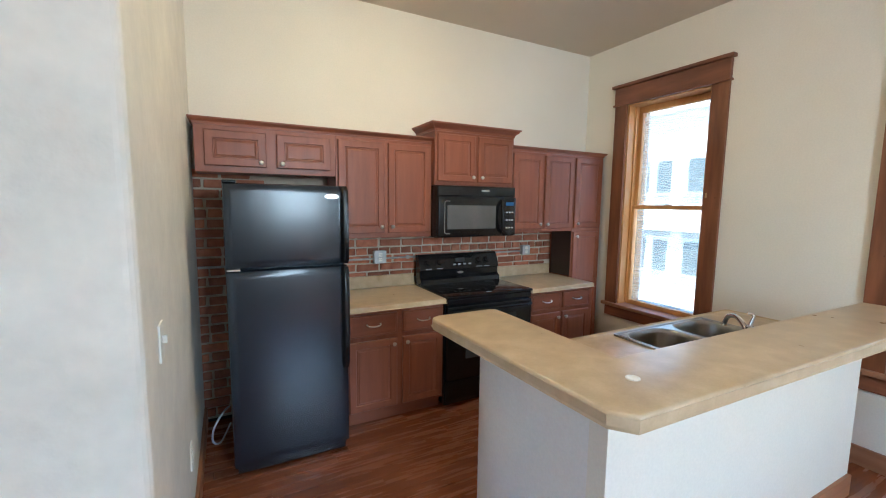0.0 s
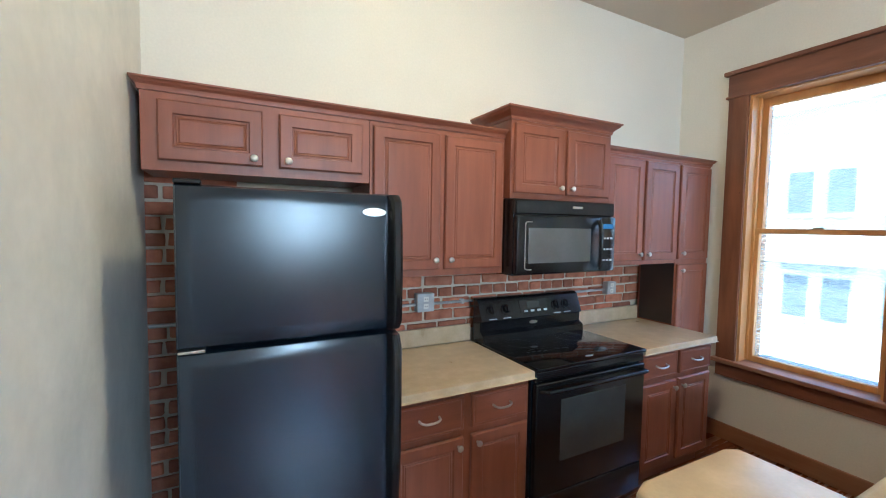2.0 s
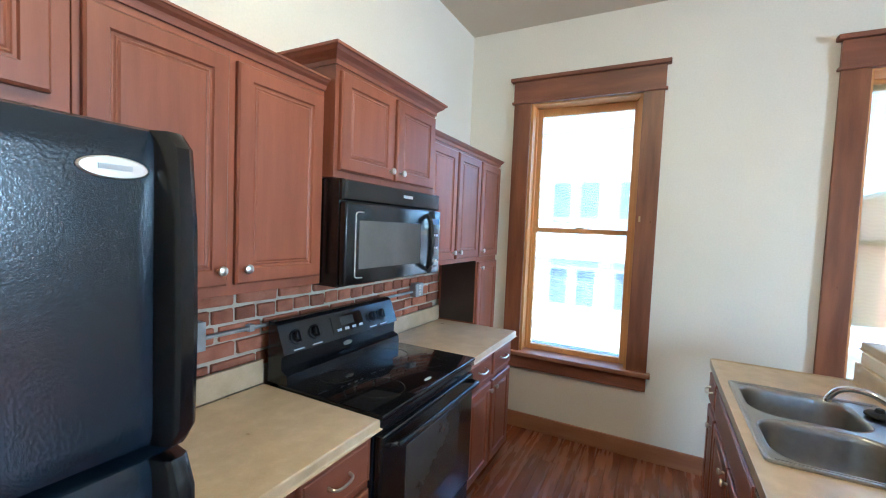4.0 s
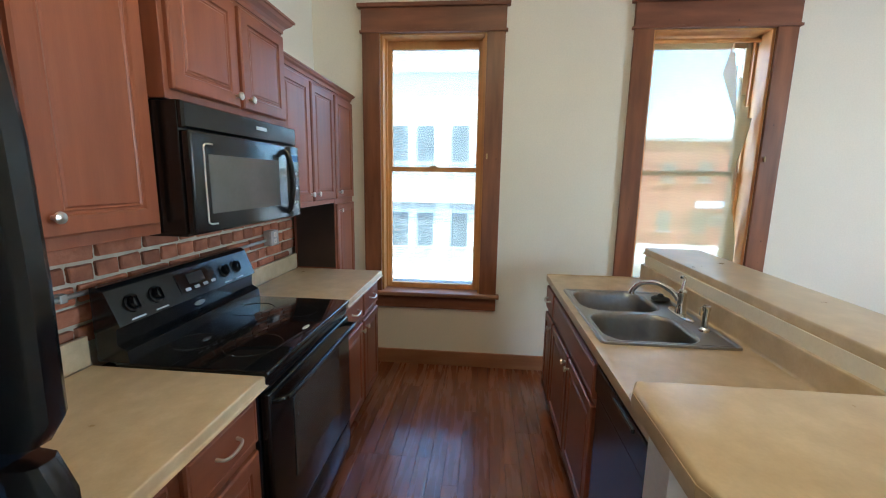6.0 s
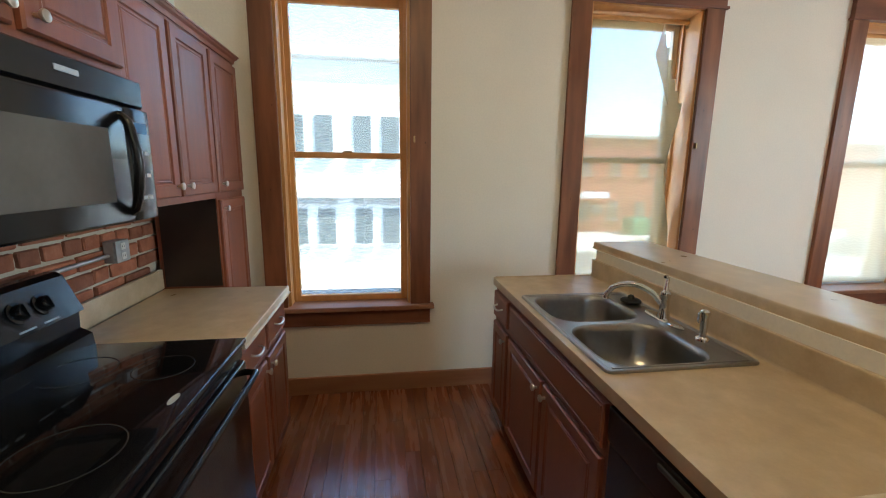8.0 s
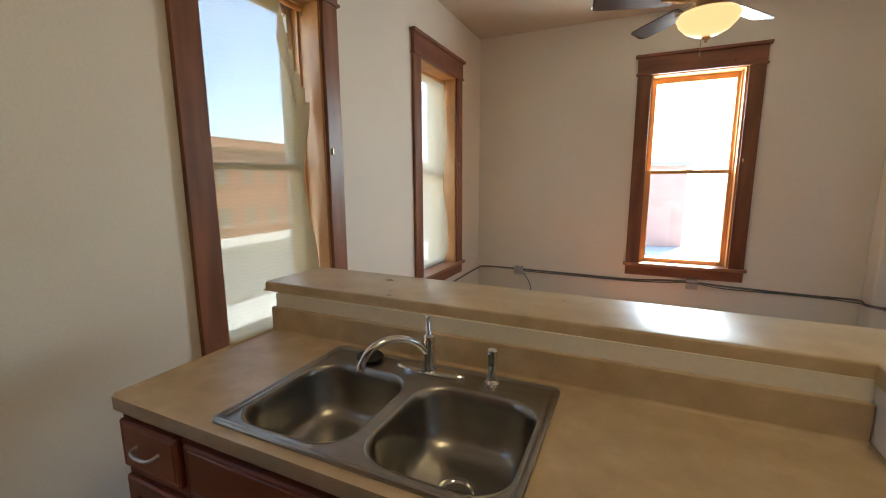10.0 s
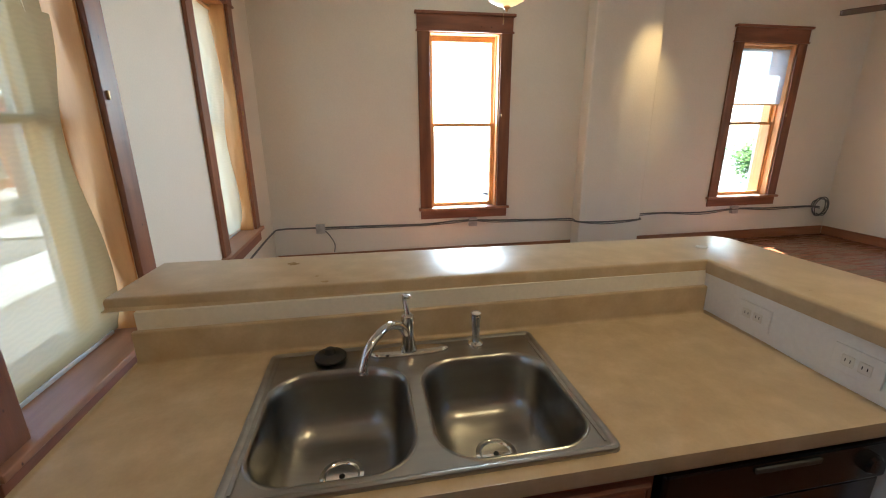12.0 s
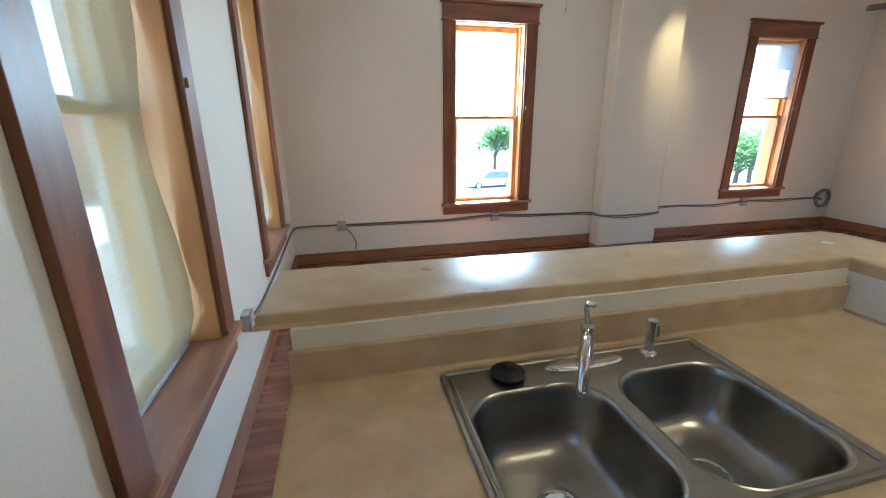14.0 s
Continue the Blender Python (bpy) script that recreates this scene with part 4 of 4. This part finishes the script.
metal_box("outlet_box", -2.405, 0.012, 1.180, -1, "y", "galvanised steel outlet box on the brick wall")
metal_box("outlet_box", -0.815, 0.012, 1.178, -1, "y", "galvanised steel outlet box on the brick wall", 0.095)
for x0, x1 in ((-3.765, -2.46), (-2.35, -0.863)):
    c = thing("conduit", ((x0 + x1) / 2, -0.008, 1.165), "thin galvanised conduit running along the brick wall", "conduit")
    part("pipe", tube([(x0, -0.006, 1.165), ((x0 + x1) / 2, -0.006, 1.163), (x1, -0.006, 1.165)], 0.009, 10), GALV, c, "", True)
    part("strap", B(x0 + 0.2, x0 + 0.225, -0.018, 0.012, 1.150, 1.180, bevel=0.003), GALV, c)
for x in (-0.55, -2.44, -6.33):
    metal_box("outlet_box", x, SY, 0.44, 1, "y", "grey steel outlet box on the living room wall", 0.105, False)
metal_box("outlet_box", 0.0, -3.72, 0.53, -1, "x", "grey steel outlet box below the window", 0.10, True)
YC = SY + 0.012
cab = [(-0.012, -3.77, 0.53), (-0.012, -4.1, 0.44), (-0.012, -5.0, 0.42), (-0.014, -6.10, 0.43), (-0.10, YC, 0.45), (-0.50, YC, 0.45), (-1.1, YC, 0.445), (-1.8, YC, 0.435), (-2.15, YC, 0.455), (-2.44, YC + 0.03, 0.47), (-2.75, YC, 0.445), (-3.4, YC, 0.425),
       (-3.79, YC, 0.42), (-3.81, SY + 0.21, 0.42), (-4.2, SY + 0.213, 0.40), (-4.69, SY + 0.213, 0.415), (-4.72, YC, 0.43), (-5.2, YC, 0.44), (-5.8, YC, 0.42), (-6.33, YC + 0.03, 0.46), (-6.9, YC, 0.44), (-7.6, YC, 0.44), (-7.85, YC, 0.42)]
solo("wall_cable", tube(cab, 0.010, 8), CABLE, "dark grey cable sagging along the living room wall", "cable", smooth=True)
cab2 = [(x, y + (0.012 if y < -5 else 0), z - 0.016 + 0.010 * math.sin(3.3 * i)) for i, (x, y, z) in enumerate(cab[5:])]
solo("wall_cable", tube(cab2, 0.006, 8), CABLE, "thin grey cable beside the thicker one", "cable", smooth=True)
solo("cable_drop", tube([(-0.58, YC, 0.42), (-0.64, YC, 0.36), (-0.70, YC, 0.24), (-0.69, YC, 0.14)], 0.006, 8), CABLE, "short dark cable hanging below an outlet box", "cable", smooth=True)
coil = []
for k in range(40):
    a = k * 0.62
    coil.append((-7.82 + (0.13 + 0.012 * math.sin(k)) * math.cos(a), YC + 0.004 + 0.0015 * k, 0.43 + (0.13 + 0.02 * math.cos(1.7 * k)) * math.sin(a)))
solo("cable_coil", tube(coil, 0.007, 6, steps=3), CABLE, "coil of dark cable hung in the corner", "cable", smooth=True)
solo("plate_ring", lathe([(0.022, 1.1152), (0.022, 1.118), (0.017, 1.119), (0.013, 1.117)], (-2.47, -2.60, 0), "z", 24), PLAST, "small white disc lying on the bar top", "disc", smooth=True)
solo("wall_hook", lathe([(0.010, 0), (0.010, 0.02), (0.004, 0.03)], (WX, -5.35, 2.32), "x", 10), BRASS, "small dark hook on the far wall", "hook")


# ---- ceiling fans ----
def ceiling_fan(at, label):
    x, y, z = at
    f = thing("ceiling_fan", (x, y, CZ), label, "ceiling fan", "ceiling fans")
    part("canopy", lathe([(0.07, CZ), (0.07, CZ - 0.02), (0.03, CZ - 0.07), (0.013, CZ - 0.075)], (x, y, 0), "z", 24), BRASS, f, "", True)
    part("down_rod", lathe([(0.013, CZ - 0.07), (0.013, z + 0.36)], (x, y, 0), "z", 12), BRASS, f, "", True)
    part("motor", lathe([(0.03, 0.37), (0.10, 0.355), (0.125, 0.32), (0.125, 0.27), (0.105, 0.245), (0.07, 0.225), (0.07, 0.19), (0.09, 0.175), (0.09, 0.16)], (x, y, z), "z", 28), BRASS, f, "antique brass motor housing", True)
    for k in range(5):
        a = radians(90 + 72 * k)
        c, s = math.cos(a), math.sin(a)
        bm = bmesh.new()
        prof = [(0.20, 0.045), (0.24, 0.058), (0.45, 0.066), (0.62, 0.068), (0.655, 0.058), (0.672, 0.03)]
        rings = []
        for r, h in prof:
            pts = [(r, -h, -0.012), (r, h, 0.012), (r, h, 0.018), (r, -h, -0.006)]
            rings.append([(x + p[0] * c - p[1] * s, y + p[0] * s + p[1] * c, z + 0.235 + p[2]) for p in pts])
        part("blade", loft(bm, rings), BLADE, f)
        pts = [(x + r * c, y + r * s, z + h) for r, h in ((0.09, 0.25), (0.15, 0.228), (0.21, 0.236), (0.27, 0.238))]
        part("blade_arm", tube(pts, [0.016, 0.012, 0.013, 0.010], 8), BRASS, f, "", True)
    bowl = part("shade", lathe([(0.09, 0.158), (0.155, 0.155), (0.168, 0.135), (0.155, 0.10), (0.12, 0.062), (0.07, 0.036), (0.02, 0.024)], (x, y, z), "z", 32), SHADEG, f, "lit amber alabaster glass bowl", True)
    part("finial", lathe([(0.022, 0.026), (0.026, 0.016), (0.010, 0.004), (0.008, -0.006), (0.002, -0.010)], (x, y, z), "z", 14), BRASS, f, "", True)
    part("pull_chain", lathe([(0.0018, 0.0), (0.0018, -0.085), (0.005, -0.09), (0.005, -0.11), (0.001, -0.115)], (x + 0.03, y + 0.03, z + 0.02), "z", 8), BRASS, f)
    return f


ceiling_fan((-2.15, -4.25, 2.37), "five-blade walnut ceiling fan with a lit amber bowl")
ceiling_fan((-6.0, -4.25, 2.37), "second five-blade ceiling fan with a lit amber bowl")

kl = thing("ceiling_light", (-2.45, -1.42, CZ), "round flush ceiling light with a lit frosted dome", "ceiling light")
part("base", lathe([(0.17, CZ), (0.175, CZ - 0.02), (0.165, CZ - 0.035)], (-2.45, -1.42, 0), "z", 32), BRASS, kl, "", True)
part("dome", lathe([(0.16, CZ - 0.035), (0.16, CZ - 0.06), (0.135, CZ - 0.10), (0.08, CZ - 0.13), (0.01, CZ - 0.14)], (-2.45, -1.42, 0), "z", 32), DOME, kl, "lit frosted glass dome", True)
# Unseen fixture and spot, added to make the warm glow on the chimney breast.
can = thing("added_light", (-4.55, -5.42, CZ), "unseen recessed ceiling light added for the glow on the chimney breast", "ceiling light")
part("trim_ring", lathe([(0.075, CZ), (0.075, CZ - 0.008), (0.055, CZ - 0.006), (0.05, CZ)], (-4.55, -5.42, 0), "z", 24), WHITE, can, "", True)
spot = new("glow_lamp", bpy.data.lights.new("glow_lamp", "SPOT"))
spot.data.energy, spot.data.color, spot.data.spot_size, spot.data.spot_blend, spot.data.shadow_soft_size = 8, (1.0, 0.62, 0.26), radians(48), 1.0, 0.08
spot.matrix_world = look((-4.55, -5.42, CZ - 0.03), (-4.62, -6.05, 2.28))

# ---- outdoors ----
GZ = -3.9
gb = bmesh.new()
box(gb, -900, 900, -900, 900, GZ - 0.5, GZ)
solo("ground", gb, ASPHALT, "grey asphalt ground reaching to the horizon", "ground", "structure")
solo("own_facade", B(-9, 0.45, -6.7, 0.5, GZ, -0.12), RFACADE, "brick storey below the apartment", "facade", "structure")
solo("floor_base", B(WX - 0.2, 0.35, SY - 0.35, 0.30, -0.12, -0.008), GAP, "dark subfloor under the planks", "floor", "structure")
solo("roof", B(-8.3, 0.45, -6.7, 0.5, CZ + 0.2, CZ + 0.5), CONC, "flat roof over the apartment", "roof", "structure")
solo("pavement_east", B(10.5, 13.9, -70, 40, GZ, GZ + 0.15), CONC, "pale concrete pavement across the street", "pavement", "structure")
solo("pavement_corner", B(24, 33.8, -75, -8, GZ, GZ + 0.14), CONC, "pale concrete forecourt before the brick building", "pavement", "structure")
solo("pavement_south", B(-60, 20, -38.7, -26, GZ, GZ + 0.14), CONC, "pale concrete lot south of the street", "pavement", "structure")


def building(name, x0, x1, y0, y1, top, mat, label, face, cols, rows, w, h, zs, cap=0.35):
    b = thing(name, ((x0 + x1) / 2, (y0 + y1) / 2, GZ), label, "building")
    part("wall", B(x0, x1, y0, y1, GZ, top), mat, b)
    part("roof", B(x0 - 0.25, x1 + 0.25, y0 - 0.25, y1 + 0.25, top, top + cap, bevel=0.05), CONC if mat != WFACADE else WFACADE, b)
    for c in cols:
        for z in zs[:rows]:
            if face == "x":
                wd = part("window", B(x0 - 0.05, x0 + 0.02, c - w / 2, c + w / 2, z, z + h), DGLASS, b)
                part("sill", B(x0 - 0.18, x0, c - w / 2 - 0.1, c + w / 2 + 0.1, z - 0.15, z), CONC, wd)
            else:
                wd = part("window", B(c - w / 2, c + w / 2, y1 - 0.02, y1 + 0.05, z, z + h), DGLASS, b)
                part("sill", B(c - w / 2 - 0.1, c + w / 2 + 0.1, y1, y1 + 0.18, z - 0.15, z), CONC, wd)
    return b


cols = [c + 2.52 * k for k in range(-1, 4) for c in (1.05, 2.12)]
wb = building("white_building", 14, 28, -3.2, 22, 5.7, WFACADE, "white stucco building across the street with paired windows", "x", cols, 2, 0.66, 1.42, (2.25, -1.30))
for k in range(-1, 4):
    part("lintel", B(13.88, 14.0, 0.60 + 2.52 * k, 2.55 + 2.52 * k, 0.30, 0.62, bevel=0.02), CONC, wb, "tan stone lintel over paired windows")
part("ledge", B(13.75, 14.0, -3.2, 22, 0.55, 1.0, bevel=0.03), WFACADE, wb)
rb = building("brick_building", 34, 50, -75, -14.5, 4.9, RFACADE, "two-storey red brick building on the far corner", "x",
              [-17 - 2.9 * k for k in range(19)], 2, 1.1, 1.7, (1.6, -2.6))
part("parapet", B(33.7, 34.0, -40, -27, 4.9, 5.8), RFACADE, rb)
part("sign", B(33.5, 33.8, -22.2, -19.2, -0.6, 0.0, bevel=0.05), CARW, rb, "white and blue shop sign shape")
part("sign", B(33.45, 33.7, -21.6, -20.4, -2.1, -1.2, bevel=0.1), DGLASS, rb, "dark hanging sign shape")
pb = building("pink_building", -5.5, 26, -60, -39, 2.7, PFACADE, "long low faded brick building to the south", "y", [-1 + 4 * k for k in range(6)], 1, 1.8, 1.6, (-2.6,))
part("awning", B(6.5, 11, -39, -37.2, -1.9, -1.5, bevel=0.05), GREEN, pb, "green awning")
solo("garden_wall", B(23, 23.3, -70, -18, GZ, GZ + 1.1, bevel=0.03), CONC, "low pale wall along the far street", "wall")
solo("dumpster", B(31.2, 33, -25.5, -23.3, GZ + 0.14, GZ + 1.6, bevel=0.08), GREEN, "green metal waste container by the brick building", "container")


def car(x, y, turn, paint, label):
    c = new("parked_car")
    c.matrix_world = pose(x, y, GZ + 0.001, 0, 0, turn)
    LOC[c] = Vector((0, 0, 0))
    tagged(c, label, "car", "parked cars")
    rings = []
    for wy in (-0.88, -0.82, 0.82, 0.88):
        t = 0.04 if abs(wy) > 0.85 else 0.0
        rings.append([(-2.2 + t, wy, 0.3), (-2.25 + t, wy, 0.75), (-1.5, wy, 0.88), (1.0, wy, 0.90), (2.1 - t, wy, 0.78), (2.2 - t, wy, 0.32)])
    part("body", loft(bmesh.new(), rings), paint, c)
    rings = [[(-1.7, -0.78, 0.88), (1.1, -0.78, 0.9), (1.1, 0.78, 0.9), (-1.7, 0.78, 0.88)], [(-1.2, -0.62, 1.38), (0.3, -0.62, 1.42), (0.3, 0.62, 1.42), (-1.2, 0.62, 1.38)]]
    part("windows", loft(bmesh.new(), rings), DGLASS, c)
    part("roof", B(-1.15, 0.25, -0.6, 0.6, 1.41, 1.46, bevel=0.02), paint, c)
    for wx in (-1.35, 1.35):
        for s in (-1, 1):
            t = part("wheel", lathe([(0.2, s * 0.90), (0.31, s * 0.90), (0.33, s * 0.86), (0.33, s * 0.72), (0.2, s * 0.70)], (wx, 0, 0.33), "y", 16), RUBBER, c)
            part("rim", lathe([(0.2, s * 0.885), (0.19, s * 0.905), (0.03, s * 0.90)], (wx, 0, 0.33), "y", 12), GALV, t)


car(-13.0, -35.5, 5, CARW, "white parked car on the pale lot")
car(-17.5, -36.5, 175, CARR, "red parked car on the pale lot")
car(4.0, -30.5, 178, CARW, "white parked car near the low building")
car(20.5, -26, 88, CARW, "white parked car on the far street")


def tree(x, y, h, r, seed, label):
    rnd = random.Random(seed)
    t = thing("tree", (x, y, GZ), label, "tree", "street trees")
    bm = tube([(x, y, GZ), (x + 0.1, y, GZ + h * 0.3), (x, y + 0.1, GZ + h * 0.62)], [0.22, 0.17, 0.09], 8)
    for k in range(6):
        a = k * 1.05 + rnd.random()
        tube([(x, y, GZ + h * (0.3 + 0.05 * k)), (x + r * 0.4 * math.cos(a), y + r * 0.4 * math.sin(a), GZ + h * (0.5 + 0.05 * k)), (x + r * 0.75 * math.cos(a), y + r * 0.75 * math.sin(a), GZ + h * (0.6 + 0.05 * k))], [0.08, 0.05, 0.02], 6, bm)
    part("trunk", bm, BARK, t)
    vs, fs = [], []
    for k in range(60):
        a, e, q = rnd.uniform(0, 6.28), rnd.uniform(-0.7, 1.5), rnd.uniform(0.35, 1.0)
        cc = Vector((x + r * q * math.cos(a) * math.cos(e), y + r * q * math.sin(a) * math.cos(e), GZ + h * 0.64 + h * 0.34 * q * math.sin(e)))
        for j in range(55):
            p = cc + Vector((rnd.gauss(0, 0.42), rnd.gauss(0, 0.42), rnd.gauss(0, 0.34)))
            u = Vector((rnd.uniform(-1, 1), rnd.uniform(-1, 1), rnd.uniform(-0.6, 0.6))).normalized()
            v = u.orthogonal().normalized()
            s = rnd.uniform(0.10, 0.2)
            i = len(vs)
            vs += [p - u * s, p + v * s * 0.5, p + u * s, p - v * s * 0.5]
            fs.append((i, i + 1, i + 2, i + 3))
    me = bpy.data.meshes.new("crown")
    me.from_pydata(vs, [], fs)
    me.materials.append(LEAF)
    o = new("crown", me)
    o.parent = t
    o.location = -Vector((x, y, GZ))
    LOC[o] = Vector((0, 0, 0))


for i, (x, y, h, r) in enumerate(((-16.4, -43, 5.4, 2.4), (-30, -27, 4.6, 2.6), (-36, -31, 5.0, 3.0), (-44, -36, 5.6, 3.2), (-21, -47, 5.8, 2.6), (-33, -24, 4.2, 2.2))):
    tree(x, y, h, r, 10 + i, "leafy green deciduous street tree")

# ---- bricks of the kitchen wall ----
rnd = random.Random(5)
variants = []
for k in range(10):
    bm = bmesh.new()
    L, Hh = 0.196 + rnd.uniform(-0.012, 0.008), 0.058 + rnd.uniform(-0.004, 0.003)
    box(bm, -L / 2, L / 2, -0.013, 0.02, -Hh / 2, Hh / 2, bevel=0.004, seg=1)
    for v in bm.verts:
        v.co += Vector((rnd.uniform(-0.004, 0.004), rnd.uniform(-0.004, 0.003), rnd.uniform(-0.003, 0.003)))
    variants.append(finish(bm, "brick", BRICK))
half = []
for k in range(4):
    bm = box(bmesh.new(), -0.045, 0.045, -0.012, 0.02, -0.028, 0.028, bevel=0.004, seg=1)
    for v in bm.verts:
        v.co += Vector((rnd.uniform(-0.004, 0.004), rnd.uniform(-0.004, 0.003), rnd.uniform(-0.003, 0.003)))
    half.append(finish(bm, "brick", BRICK))


def lay(x0, x1, z0, z1):
    r = 0
    z = z0
    while z < z1:
        x = x0 - (0.10 if r % 2 else 0.0) - rnd.uniform(0, 0.03)
        while x < x1:
            short = r % 6 == 3 or rnd.random() < 0.08
            ln = 0.103 if short else 0.210
            cx = x + ln / 2
            if x0 + 0.02 < cx < x1 - 0.02:
                o = new("brick", rnd.choice(half if short else variants))
                o.location = (cx, 0.03, z + 0.034 + rnd.uniform(-0.002, 0.002))
                o.parent = wall_n
            x += ln
        z += 0.0715
        r += 1


lay(-2.90, -0.44, 0.98, 1.40)
lay(-3.90, -3.30, 0.02, 1.86)

# ---- floor planks ----
flr = new("floor")
LOC[flr] = Vector((0, 0, 0))
tagged(flr, "narrow red-brown varnished hardwood strip floor", "floor", "", "structure")
PW = 0.083
plank_me = {}


def plank_mesh(n):
    if n not in plank_me:
        bm = bmesh.new()
        box(bm, -n / 20, n / 20, -PW / 2 + 0.0005, PW / 2 - 0.0005, -0.012, 0.0)
        es = [e for e in bm.edges if all(v.co.z > -0.001 for v in e.verts)]
        bmesh.ops.bevel(bm, geom=es, offset=0.0008, segments=1, affect="EDGES")
        plank_me[n] = finish(bm, "plank", FLOORM)
    return plank_me[n]


rest_v, rest_f, count = [], [], 0
y = -0.02 - PW / 2
while y > SY:
    x = 0.0
    first = True
    while x > WX:
        n = rnd.choice((8, 10, 12, 14, 17)) if not first else rnd.choice((4, 7, 9, 12))
        first = False
        x1 = max(x - n / 10, WX)
        if -2.0 < y < -0.5 and x > -3.9 and x - x1 > n / 10 - 0.001 or (-3.4 < y < -2.0 and x1 < -2.2 and x > -3.9 and x - x1 > n / 10 - 0.001):
            o = new("plank", plank_mesh(n))
            o.location = ((x + x1) / 2, y, rnd.uniform(-0.0006, 0.0))
            o.parent = flr
            count += 1
        else:
            i = len(rest_v)
            g = 0.0005
            rest_v += [(x - g, y - PW / 2 + g, 0), (x - g, y + PW / 2 - g, 0), (x1 + g, y + PW / 2 - g, 0), (x1 + g, y - PW / 2 + g, 0)]
            rest_f.append((i, i + 1, i + 2, i + 3))
        x = x1
    y -= PW
me = bpy.data.meshes.new("planks")
me.from_pydata(rest_v, [], rest_f)
me.materials.append(FLOORM)
rest = new("planks", me)
rest.parent = flr
tagged(rest, "", "", "", "stuff")
